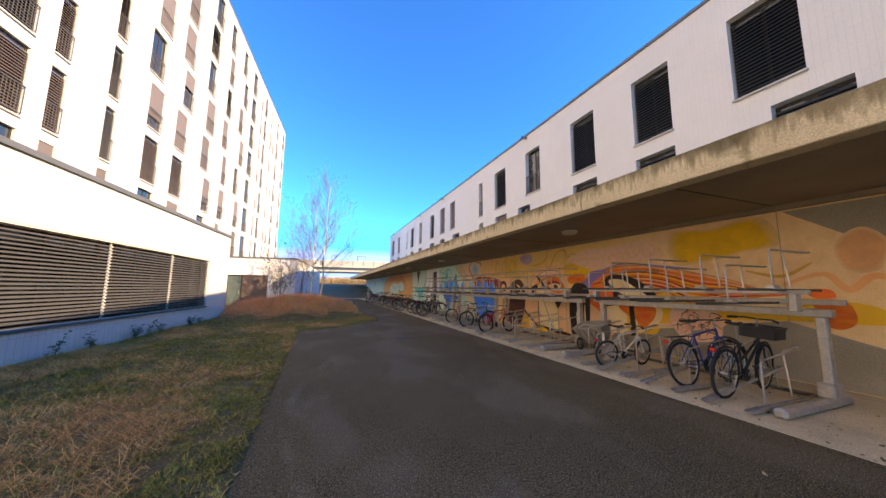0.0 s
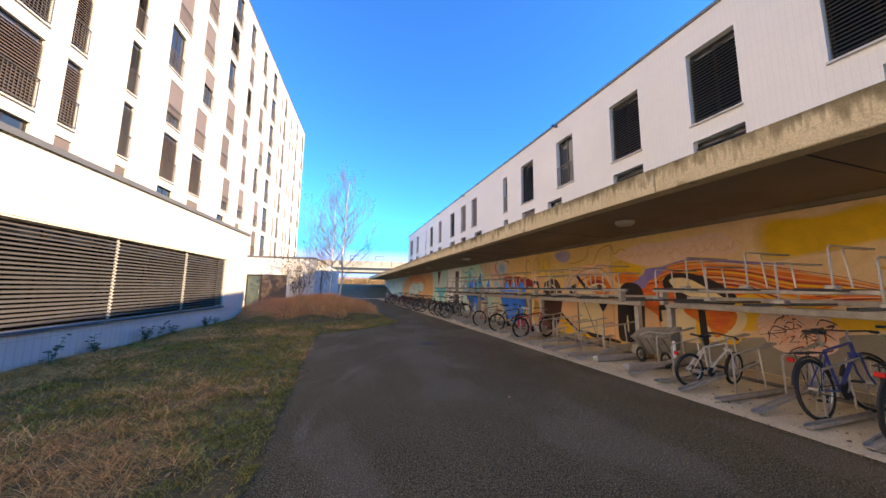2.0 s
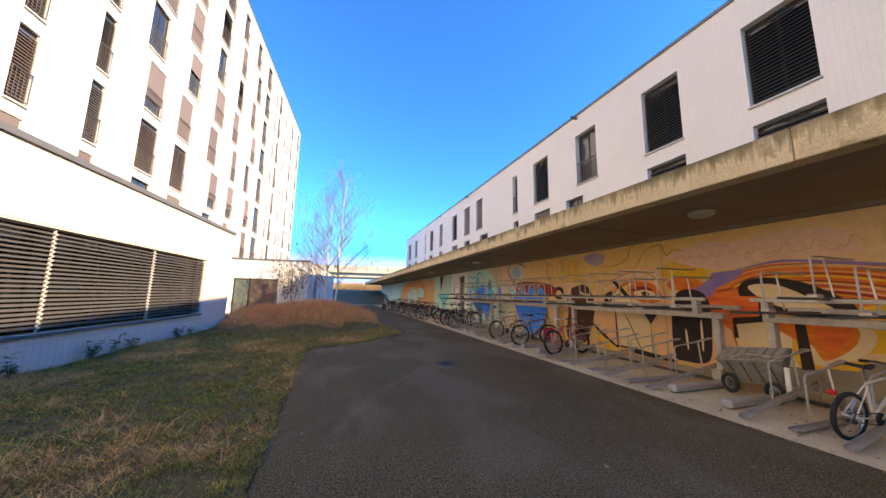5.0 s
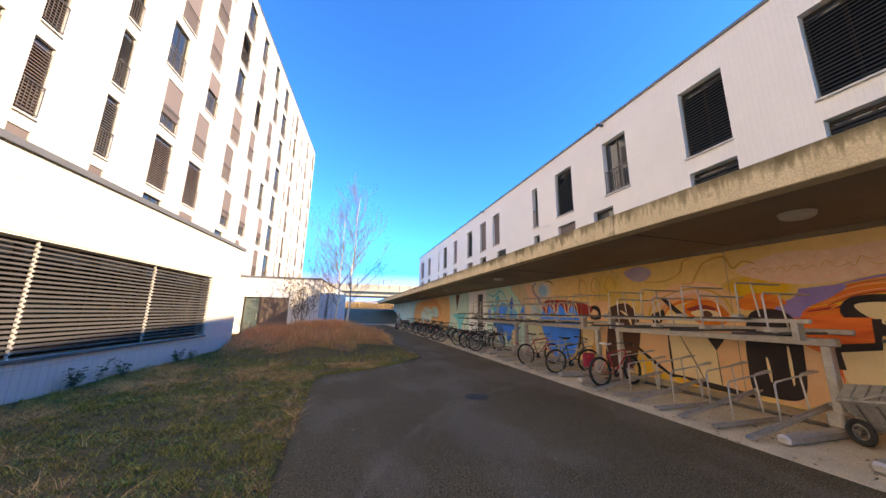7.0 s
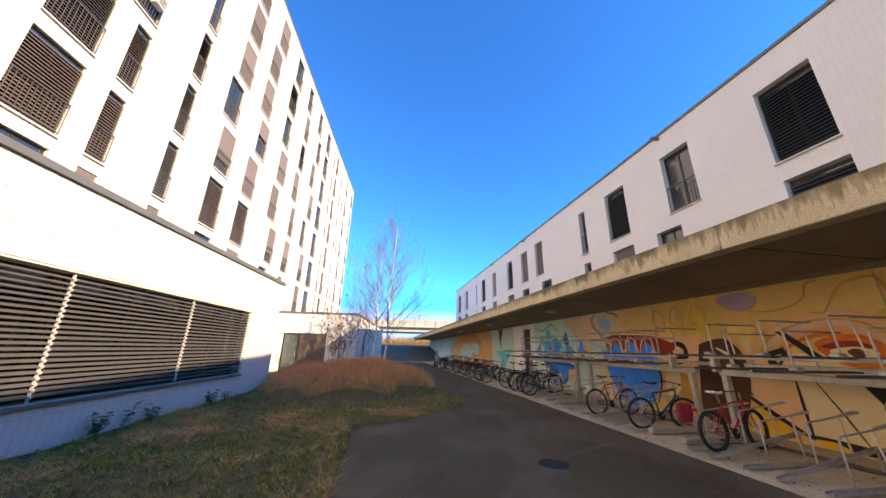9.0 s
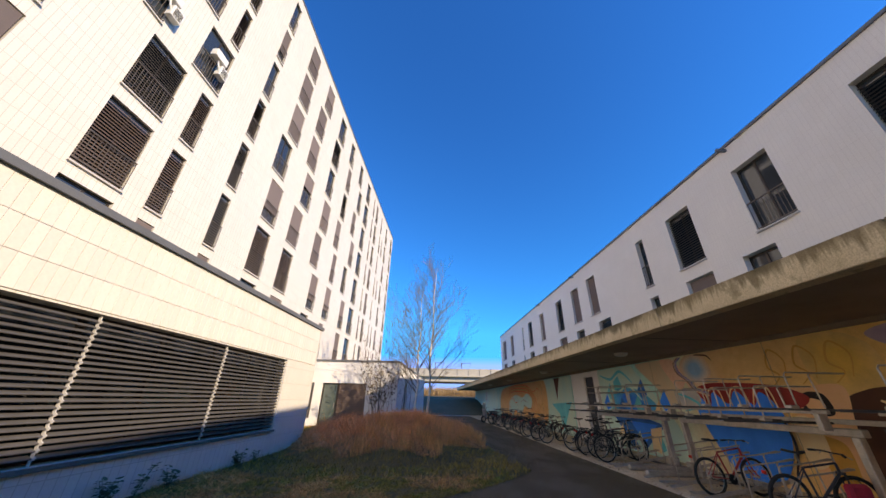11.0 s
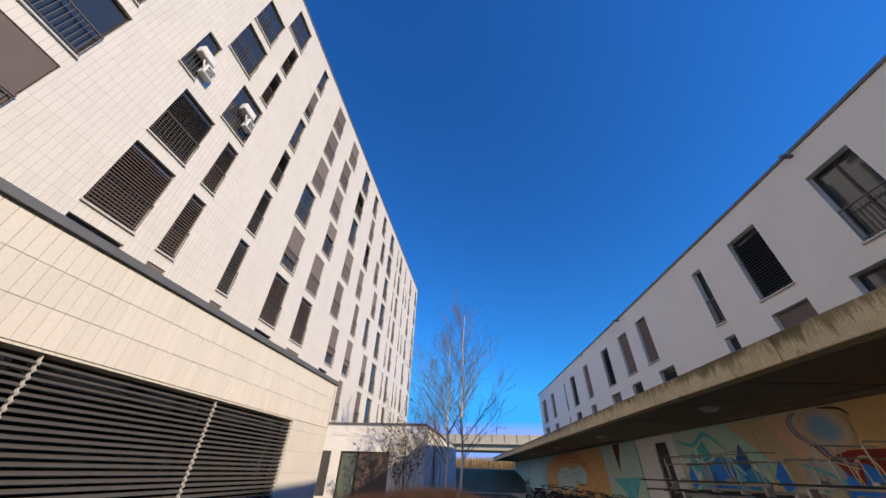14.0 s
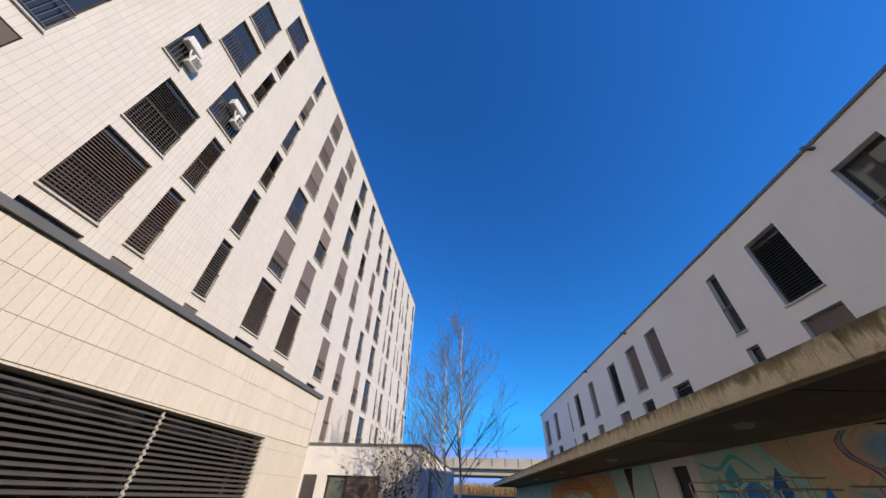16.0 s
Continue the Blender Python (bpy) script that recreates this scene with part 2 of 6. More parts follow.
# ---- mesh helpers ----
class Mesh:
    def __init__(self):
        self.v, self.f, self.smooth = [], [], False

    def quad(self, a, b, c, d):
        i = len(self.v)
        self.v += [a, b, c, d]
        self.f.append((i, i + 1, i + 2, i + 3))

    def box(self, x0, x1, y0, y1, z0, z1, m=None):
        i = len(self.v)
        p = [(x, y, z) for z in (z0, z1) for y in (y0, y1) for x in (x0, x1)]
        self.v += [tuple(m @ Vector(q)) for q in p] if m else p
        self.f += [tuple(i + k for k in q) for q in ((0, 2, 3, 1), (4, 5, 7, 6), (0, 1, 5, 4), (2, 6, 7, 3), (0, 4, 6, 2), (1, 3, 7, 5))]
        return self

    def bevel_box(self, x0, x1, y0, y1, z0, z1, r, m=None):
        """A box with chamfered edges along all sides."""
        i = len(self.v)
        pts = []
        for z, k in ((z0, 1), (z0 + r, 0), (z1 - r, 0), (z1, 1)):
            e = r * k
            pts += [(x0 + r, y0 + e, z), (x1 - r, y0 + e, z), (x1 - e, y0 + r, z), (x1 - e, y1 - r, z), (x1 - r, y1 - e, z), (x0 + r, y1 - e, z), (x0 + e, y1 - r, z), (x0 + e, y0 + r, z)]
        self.v += [tuple(m @ Vector(q)) for q in pts] if m else pts
        for a in range(3):
            for k in range(8):
                self.f.append((i + a * 8 + k, i + a * 8 + (k + 1) % 8, i + a * 8 + 8 + (k + 1) % 8, i + a * 8 + 8 + k))
        self.f += [tuple(i + k for k in range(7, -1, -1)), tuple(i + 24 + k for k in range(8))]
        return self

    def tube(self, pts, r, n=8, caps=True, closed=False):
        """A round bar along points; r: one radius or one for each point."""
        pts = [Vector(p) for p in pts]
        rs = r if isinstance(r, (list, tuple)) else [r] * len(pts)
        i0, c = len(self.v), len(pts)
        side = None
        for k, p in enumerate(pts):
            if closed:
                d = pts[(k + 1) % c] - pts[k - 1]
            else:
                d = pts[min(k + 1, c - 1)] - pts[max(k - 1, 0)]
            d.normalize()
            if side is None:
                side = d.orthogonal().normalized()
            side = (side - d * side.dot(d))
            side = side.normalized() if side.length > 1e-6 else d.orthogonal().normalized()
            up = d.cross(side)
            for a in range(n):
                w = 2 * math.pi * a / n
                self.v.append(tuple(p + (side * math.cos(w) + up * math.sin(w)) * rs[k]))
        for k in range(c if closed else c - 1):
            for a in range(n):
                k2 = (k + 1) % c
                self.f.append((i0 + k * n + a, i0 + k * n + (a + 1) % n, i0 + k2 * n + (a + 1) % n, i0 + k2 * n + a))
        if caps and not closed:
            self.f += [tuple(i0 + a for a in range(n - 1, -1, -1)), tuple(i0 + (c - 1) * n + a for a in range(n))]
        self.smooth = True
        return self

    def lathe(self, prof, n=24, axis="z", m=None):
        """A turned body from (radius, height) pairs."""
        i = len(self.v)
        for r, h in prof:
            for a in range(n):
                w = 2 * math.pi * a / n
                p = Vector((r * math.cos(w), r * math.sin(w), h))
                self.v.append(tuple(m @ p) if m else tuple(p))
        for k in range(len(prof) - 1):
            for a in range(n):
                self.f.append((i + k * n + a, i + k * n + (a + 1) % n, i + k * n + n + (a + 1) % n, i + k * n + n + a))
        self.f += [tuple(i + a for a in range(n - 1, -1, -1)), tuple(i + (len(prof) - 1) * n + a for a in range(n))]
        return self

    def data(self, name, mat):
        me = bpy.data.meshes.new(name)
        me.from_pydata(self.v, [], self.f)
        me.materials.append(mat)
        if self.smooth:
            me.polygons.foreach_set("use_smooth", [True] * len(me.polygons))
            me.set_sharp_from_angle(angle=radians(40))
        me.update()
        return me


def part(name, mesh, mat, parent=None, label="", at=None):
    data = mesh.data(name, mat) if isinstance(mesh, Mesh) else mesh
    ob = new(name, data)
    if parent:
        ob.parent = parent
    if at is not None:
        ob.matrix_basis = at
    return tagged(ob, label)


def thing(name, label, category, at=None, group="", kind=""):
    ob = new(name)
    if at is not None:
        ob.matrix_basis = at
    return tagged(ob, label, category, group, kind)


def piece(name, mesh, mat, label, category="", kind="", at=None, group=""):
    """A thing of a single mesh."""
    return tagged(part(name, mesh, mat, None, "", at), label, category, group, kind)


def facade(holes, y0, y1, z0, z1, depth):
    """A wall face in the plane x = 0 (outside is +x) with window holes (ya, yb, za, zb) grouped in level bands, and their reveals."""
    w = Mesh()
    bands = sorted({(h[2], h[3]) for h in holes})
    z = z0
    for za, zb in bands:
        w.quad((0, y0, z), (0, y1, z), (0, y1, za), (0, y0, za))
        y = y0
        for a, b in sorted((h[0], h[1]) for h in holes if (h[2], h[3]) == (za, zb)):
            w.quad((0, y, za), (0, a, za), (0, a, zb), (0, y, zb))
            w.quad((0, a, za), (-depth, a, za), (-depth, a, zb), (0, a, zb))
            w.quad((-depth, b, za), (0, b, za), (0, b, zb), (-depth, b, zb))
            w.quad((-depth, a, za), (0, a, za), (0, b, za), (-depth, b, za))
            w.quad((0, a, zb), (-depth, a, zb), (-depth, b, zb), (0, b, zb))
            y = b
        w.quad((0, y, za), (0, y1, za), (0, y1, zb), (0, y, zb))
        z = zb
    w.quad((0, y0, z), (0, y1, z), (0, y1, z1), (0, y0, z1))
    return w


CACHE = {}


def shared(key, make, mat):
    if key not in CACHE:
        CACHE[key] = make().data(key[0], mat)
    return CACHE[key]


def slats(w, h, pitch, deep, thick=0.006, tilt=35):
    s = Mesh()
    for k in range(int(h / pitch)):
        s.box(-deep / 2, deep / 2, 0.02, w - 0.02, -thick / 2, thick / 2, pose(0, 0, (k + 0.5) * pitch, 0, tilt, 0))
    return s


def frame_mesh(w, h, mid):
    s, b = Mesh(), 0.06
    for y0, y1, z0, z1 in ((0, w, 0, b), (0, w, h - b, h), (0, b, b, h - b), (w - b, w, b, h - b)):
        s.box(-0.05, 0.0, y0, y1, z0, z1)
    if mid:
        s.box(-0.045, -0.005, w / 2 - 0.035, w / 2 + 0.035, b, h - b)
    return s


def window(parent, at, w, h, look_, rail=True, depth=0.22, dark=False, drop=1.0, rail_in=0.06):
    """One window in its reveal; at: its lower corner in the wall's face, x outward. look_: louvre, blind, glass."""
    w = round(w, 2)
    win = part("window", shared(("window", w, h), lambda: frame_mesh(w, h, w > 0.9), MAT["frame"]), None, parent, at=at @ pose(-depth + 0.03, 0, 0))
    part("pane", shared(("pane", w, h), lambda: Mesh().box(-0.035, -0.025, 0.05, w - 0.05, 0.05, h - 0.05), MAT["glass"]), None, win)
    part("sill", shared(("sill", w, depth), lambda: Mesh().box(-0.03, depth + 0.035, -0.03, w + 0.03, -0.045, 0.004), MAT["sill"]), None, win)
    if look_ == "louvre":
        part("louvre", shared(("louvre", w, h, dark), lambda: slats(w, h - 0.08, 0.10, 0.105, tilt=52), MAT[{True: "louvre_dark", False: "louvre"}.get(dark, dark)]), None, win, at=pose(min(0.075, depth - 0.075), 0, 0.02))
    elif look_ == "blind":
        hb = round((h - 0.06) * drop, 2)
        part("blind", shared(("blind", w, hb), lambda: Mesh().box(-0.006, 0.006, 0.03, w - 0.03, 0, hb).box(-0.02, 0.02, 0.03, w - 0.03, -0.03, 0.0), MAT["blind"]), None, win, at=pose(0.06, 0, h - hb - 0.02))
    elif look_ == "curtain":
        part("curtain", shared(("curtain", w, h), lambda: Mesh().box(-0.10, -0.09, 0.08, w * 0.45, 0.06, h - 0.06), MAT["curtain"]), None, win)
    if rail and look_ != "none":
        part("railing", shared(("railing", w), lambda: Mesh().box(-0.02, 0.02, 0.01, w - 0.01, 0.965, 1.0), MAT["rail"]), None, win, at=pose(depth - rail_in, 0, 0.02))
        part("bottom_rail", shared(("bottom_rail", w), lambda: Mesh().box(-0.012, 0.012, 0.01, w - 0.01, 0.06, 0.085), MAT["rail"]), None, win, at=pose(depth - rail_in, 0, 0.02))
        bars = int(w / 0.11)
        for k in range(bars + 1):
            part("bar", shared(("bar",), lambda: Mesh().box(-0.007, 0.007, -0.006, 0.006, 0.08, 0.97), MAT["rail"]), None, win, at=pose(depth - rail_in, 0.02 + (w - 0.04) * k / bars, 0.02))
    return win


# ---- ground ----
piece("ground", Mesh().box(-600, 600, -80, 900, -0.6, -0.06), MAT["soil"], "mossy brown earth ground reaching the horizon", kind="structure")
road = Mesh()
edge = [(-0.62, -30), (-0.58, 3), (-0.64, 7), (-0.72, 11.6), (-0.45, 12.35), (0.2, 12.55), (1.2, 13.4), (2.2, 14.55), (2.5, 15.1), (2.3, 16.2), (1.95, 20), (1.6, 26), (1.2, 36), (0.6, 46), (-12, 50), (-12, 56)]
for (xa, ya), (xb, yb) in zip(edge, edge[1:]):
    road.quad((xa, ya, 0), (4.69, ya, 0), (4.69, yb, 0), (xb, yb, 0))
    road.quad((xa, ya, -0.1), (xa, ya, 0), (xb, yb, 0), (xb, yb, -0.1))
piece("road", road, MAT["asphalt"], "worn dark asphalt path with faint tyre marks", kind="structure")
piece("pavement", Mesh().box(4.69, 7.62, -30, 62, -0.1, 0.004), MAT["paving"], "dusty pale concrete strip under the canopy", kind="structure")
# kerb line far across the path
piece("kerb", Mesh().bevel_box(-14, 4.9, 45.4, 45.65, -0.05, 0.06, 0.02), MAT["sill"], "pale concrete kerb across the far path", kind="structure")

# ---- left side: tower, podium, low annexe, in a frame turned 4.57 degrees ----
LEFT = pose(0, 0, 0, 0, 0, -4.57)
tower = thing("apartment_building", "tall white-tiled apartment tower with staggered french windows", "apartment building", LEFT @ pose(-10.5, 0, 0))
SILLS = [4.05, 6.85, 9.73, 12.63, 15.5, 18.38, 21.2]
WH = 2.38
A_, B_, C_, D_, E_ = (11.52, 12.92), (13.68, 14.30), (16.25, 16.85), (18.92, 20.15), (21.52, 22.75)
FAR = [(31.85, 32.85), (34.2, 35.55), (37.35, 37.75), (38.75, 39.6), (41.6, 42.0), (42.9, 43.3), (44.65, 45.5), (48.15, 49.0)]
FAR2 = [(31.15, 32.1), (34.2, 35.4), (37.35, 37.75), (38.75, 39.6), (41.6, 42.0), (44.65, 45.5), (48.15, 49.0)]
NEAR = [(-9.2, -7.9), (-6.4, -5.8), (-3.6, -2.4), (-0.6, 0.0), (2.2, 3.4), (4.6, 5.2)]
ROWS_OF = [
    NEAR + [(7.2, 9.5), A_, (13.68, 14.3), C_, D_, E_, (25.2, 26.3), (28.25, 29.0)] + FAR,
    NEAR + [(7.2, 9.5), A_, B_, C_, D_, E_, (25.62, 26.75), (28.37, 29.45)] + FAR,
    NEAR + [(7.2, 9.5), A_, B_, C_, D_, E_, (24.85, 26.02), (28.47, 29.3)] + FAR2,
    NEAR + [(7.2, 9.3), (10.85, 11.5), (12.88, 14.25), (16.25, 16.85), (18.58, 19.8), (21.95, 23.15), (25.1, 26.4), (27.98, 29.0)] + FAR,
    NEAR + [(7.2, 9.5), (11.55, 12.9), (13.72, 14.22), C_, D_, E_, (24.85, 25.98), (28.25, 29.2)] + FAR2,
    NEAR + [(7.2, 9.5), (11.55, 12.8), (13.72, 14.25), C_, D_, E_, (24.75, 26.05), (28.3, 29.2)] + FAR,
    NEAR + [(8.4, 9.5), (12.9, 14.27), C_, (18.9, 20.1), (21.9, 23.1), (25.0, 26.25), (28.0, 29.0)] + FAR2,
]
rng = random.Random(7)
LOOKS = {(1, 11.52): "dark", (2, 11.52): "louvre", (1, 13.68): "dark", (2, 13.68): "dark", (1, 16.25): "louvre", (2, 16.25): "louvre", (3, 16.25): "dark", (4, 16.25): "glass", (1, 18.92): "dark", (2, 18.92): "b75",
         (3, 18.58): "glass", (4, 18.92): "blind", (5, 18.92): "blind", (6, 18.9): "blind", (1, 21.52): "dark", (2, 21.52): "blind", (3, 21.95): "b40", (4, 21.52): "blind", (5, 21.52): "blind", (6, 21.9): "blind",
         (1, 25.62): "b75", (2, 24.85): "blind", (3, 25.1): "blind", (3, 12.88): "glass", (3, 10.85): "glass", (4, 11.55): "glass", (5, 11.55): "glass", (6, 12.9): "glass", (4, 13.72): "dark", (5, 13.72): "dark", (2, 7.2): "glass", (1, 7.2): "blind", (3, 7.2): "glass"}
holes = []
for k, (sill, cols) in enumerate(zip(SILLS, ROWS_OF)):
    for a, b in cols:
        holes.append((a, b, sill, sill + WH))
        kind = LOOKS.get((k, a)) or rng.choice(["blind", "blind", "blind", "louvre", "glass", "b75", "curtain"])
        if abs(a - 34.2) < 0.1:
            kind = "glass"
        drop = {"b75": 0.72, "b40": 0.42}.get(kind, 1.0)
        window(tower, pose(0, a, sill), b - a, WH, {"dark": "louvre", "b75": "blind", "b40": "blind"}.get(kind, kind), True, 0.13, kind == "dark", drop, -0.015)
wall = facade(holes, -14, 49.55, -0.3, 24.35, 0.17)
wall.quad((0, 49.55, -0.3), (-14, 49.55, -0.3), (-14, 49.55, 24.35), (0, 49.55, 24.35))
wall.quad((-14, -14, -0.3), (0, -14, -0.3), (0, -14, 24.35), (-14, -14, 24.35))
part("wall", wall, MAT["tile"], tower)
# solid block behind the panes; its dark colour replaces the rooms' shade
part("core", Mesh().box(-13.9, -0.75, -13.9, 49.45, -0.3, 24.2), MAT["interior"], tower, "solid box coloured dark to stand in for unlit rooms behind the windows")
part("roof_edge", Mesh().box(-14.05, 0.04, -14.05, 49.6, 24.35, 24.47), MAT["coping"], tower, "thin grey metal roof edge")

podium = thing("podium", "white-tiled single-storey podium with a grey metal coping", "building", LEFT @ pose(-6.03, 0, 0))
PW = [(-1.7, 16.15, 0.66, 2.60)]
pwall = facade(PW, -14, 18.35, -0.4, 3.955, 0.34)
pwall.quad((0, 18.35, -0.4), (-4.45, 18.35, -0.4), (-4.45, 18.35, 3.955), (0, 18.35, 3.955))
part("wall", pwall, MAT["tile"], podium)
part("roof", Mesh().box(-4.45, -0.01, -14, 18.34, 3.75, 3.90), MAT["soil"], podium, "flat planted podium roof")
part("coping", Mesh().box(-0.42, 0.07, -14, 18.42, 3.955, 4.07).box(-4.4, -0.42, 18.0, 18.42, 3.955, 4.07), MAT["coping"], podium, "grey metal coping with a raised edge")
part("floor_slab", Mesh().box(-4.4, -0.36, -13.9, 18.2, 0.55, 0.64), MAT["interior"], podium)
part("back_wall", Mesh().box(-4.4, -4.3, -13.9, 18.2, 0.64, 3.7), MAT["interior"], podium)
def carrier():
    """The upright that carries the slats, with a tooth under each."""
    s = Mesh().box(-0.03, 0.012, -0.007, 0.007, 0, 1.93)
    for k in range(22):
        s.box(0.0, 0.05, -0.008, 0.008, -0.018, 0.018, pose(0, 0, 0.10 + k * 0.083, 0, 32, 0))
    return s


BAYS = [(-1.7, 1.32), (1.32, 4.3), (4.3, 7.27), (7.27, 10.27), (10.27, 13.25), (13.25, 16.15)]
for a, b in BAYS:
    w = round(b - a, 2)
    win = part("window", shared(("window", w, 1.94), lambda: frame_mesh(w, 1.94, True), MAT["frame"]), None, podium, "wide glazed bay behind horizontal sun slats", at=pose(-0.30, a, 0.66))
    part("pane", shared(("pane", w, 1.94), lambda: Mesh().box(-0.035, -0.028, 0.05, w - 0.05, 0.05, 1.89), MAT["glass"]), None, win)
    blade = shared(("slat", w), lambda: Mesh().bevel_box(-0.045, 0.045, 0.0, w - 0.03, -0.008, 0.008, 0.003), MAT["louvre"])
    for k in range(22):
        part("slat", blade, None, win, at=pose(0.22, 0.015, 0.10 + k * 0.083, 0, 24, 0))
    part("mullion", shared(("mullion",), carrier, MAT["sill"]), None, win, "pale notched slat carrier", at=pose(0.24, 0, 0.005))
part("sill", Mesh().box(-0.3, 0.05, -1.72, 16.17, 0.60, 0.656), MAT["coping"], podium, "grey metal window sill")

# annexe at the end of the court
annexe = thing("annexe", "low white annexe with a glass door and a brown slatted gate", "building", LEFT @ pose(0, 26.5, 0))
for a, b, ya, yb, z0, z1 in ((-10.5, -8.8, 0, 0.3, -0.3, 3.62), (-6.05, -4.15, 0, 0.3, -0.3, 3.62), (-8.8, -6.05, 0, 0.3, 2.36, 3.62),
                             (-4.45, -4.15, 0.3, 3.0, -0.3, 3.62), (-4.45, -4.15, 4.6, 19, -0.3, 3.62), (-4.45, -4.15, 3.0, 4.6, 2.3, 3.62)):
    part("wall", Mesh().box(a, b, ya, yb, z0, z1), MAT["plaster"], annexe)
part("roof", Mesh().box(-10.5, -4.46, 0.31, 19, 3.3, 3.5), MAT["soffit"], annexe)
part("coping", Mesh().box(-10.5, -4.09, -0.06, 0.36, 3.62, 3.72).box(-4.5, -4.09, 0.36, 19, 3.62, 3.72), MAT["coping"], annexe)
part("back", Mesh().box(-10.5, -4.5, 1.5, 1.6, -0.2, 3.3), MAT["interior"], annexe)
d = part("door", Mesh().box(-8.78, -8.70, 0.10, 0.16, 0, 2.36).box(-7.86, -7.78, 0.10, 0.16, 0, 2.36).box(-8.70, -7.86, 0.10, 0.16, 2.28, 2.36).box(-8.70, -7.86, 0.10, 0.16, 0, 0.09), MAT["frame"], annexe)
part("pane", Mesh().box(-8.70, -7.86, 0.125, 0.14, 0.09, 2.28), MAT["door_glass"], d, "greenish glass with a pale lower half")
part("curtain", Mesh().box(-8.68, -7.88, 0.20, 0.21, 0.1, 1.0), MAT["curtain"], d)
part("door_handle", Mesh().tube([(-7.92, 0.06, 0.95), (-7.92, 0.06, 1.25)], 0.012), MAT["steel"], d)
gate = part("gate", Mesh().box(-7.78, -6.07, 0.10, 0.14, 0, 2.36), MAT["frame"], annexe, "brown slatted gate")
gs = Mesh().bevel_box(0, 1.66, -0.02, 0.0, 0, 0.085, 0.006).data("slat", MAT["garage"])
for k in range(24):
    part("slat", gs, None, gate, at=pose(-7.75, 0.098, 0.03 + k * 0.097))
part("door", Mesh().box(-4.36, -4.28, 3.0, 4.6, 0, 2.3), MAT["coping"], annexe, "grey steel side door")
vent = part("vent", Mesh().box(-9.98, -9.30, -0.02, -0.004, 0.42, 2.36), MAT["frame"], annexe, "tall brown slatted vent")
vs = Mesh().bevel_box(0, 0.64, -0.03, 0.0, 0, 0.06, 0.004).data("slat", MAT["louvre"])
for k in range(22):
    part("slat", vs, None, vent, at=pose(-9.96, -0.02, 0.44 + k * 0.087))

# ---- right side: upper building, canopy, painted wall ----
RX = 10.04
RIGHT = pose(RX, 0, 0, 0, 0, 180)       # outside faces the court
rb = thing("terrace_building", "long pale tiled building with dark tall windows", "building", RIGHT)
RW = [(3.25, 4.6, "dark"), (6.2, 7.5, "dark"), (9.22, 10.52, "dark"), (12.7, 13.9, "curtain"), (15.95, 17.25, "dark"), (18.93, 19.47, "curtain"), (23.87, 24.97, "blind"), (26.27, 27.45, "blind"), (29.24, 30.43, "dark"), (33.4, 34.45, "blind"),
      (36.9, 38.15, "dark"), (39.95, 40.3, "curtain"), (44.3, 45.6, "blind"), (48.1, 50.0, "blind"), (0.3, 1.5, "dark"), (-2.7, -1.4, "dark")]
RS = [(2.6, 3.92, "louvre"), (6.18, 7.5, "dark"), (9.2, 10.5, "dark"), (13.6, 14.69, "curtain"), (15.9, 17.2, "blind"), (18.88, 19.45, "curtain"), (22.97, 24.3, "dark"), (26.26, 27.4, "dark"), (29.1, 30.43, "blind"), (33.4, 34.45, "blind"),
      (36.9, 38.15, "dark"), (39.95, 40.3, "dark"), (44.3, 45.6, "dark"), (48.1, 50.0, "blind"), (-0.8, 0.5, "dark")]
rh = []
for row, z0, z1 in ((RW, 6.56, 8.92), (RS, 3.65, 6.03)):
    for a, b, kind in row:
        rh.append((-b, -a, z0, z1))
        window(rb, pose(0, -b, z0), b - a, 2.36, "louvre" if kind == "dark" else kind, kind in ("curtain", "glass"), 0.24, "louvre_black")
rwall = facade(rh, -51.4, 14, 0.0, 9.87, 0.30)
rwall.quad((0, -51.4, 0), (0, -51.4, 9.87), (-12, -51.4, 9.87), (-12, -51.4, 0))
part("wall", rwall, MAT["tile_grey"], rb)
part("core", Mesh().box(-12, -0.75, -51.3, 14, 0, 9.9), MAT["interior"], rb, "solid box coloured dark to stand in for unlit rooms behind the windows")
part("roof_edge", Mesh().box(-12, 0.05, -51.45, 14, 9.87, 9.97), MAT["coping"], rb, "thin dark metal roof edge")
for y in (13.75, 34.0, 26.6):
    part("spout", Mesh().box(0.0, 0.34, -0.05, 0.05, -0.09, 0.0), MAT["coping"], rb, "short rain spout", at=pose(0, -y, 9.80))

canopy = thing("canopy", "long cantilevered concrete canopy with a stained pale fascia", "canopy", pose(0, 0, 0))
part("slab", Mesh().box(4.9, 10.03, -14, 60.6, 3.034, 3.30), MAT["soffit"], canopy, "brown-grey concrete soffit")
ys = [-14 + k * 3.73 for k in range(21)]
for a, b in zip(ys, ys[1:]):
    part("fascia", shared(("fascia",), lambda: Mesh().bevel_box(0, 0.27, 0.006, 3.724, 0, 0.40, 0.012), MAT["concrete"]), None, canopy, "pale concrete upstand with rust and algae streaks", at=pose(4.63, a, 3.03))
# added dark strip: the shadow line at the wall top, built as a box
part("joint", Mesh().box(7.47, 7.595, -14, 60.6, 2.945, 3.028), MAT["soffit"], canopy, "dark strip standing in for the shadow line where soffit meets wall")

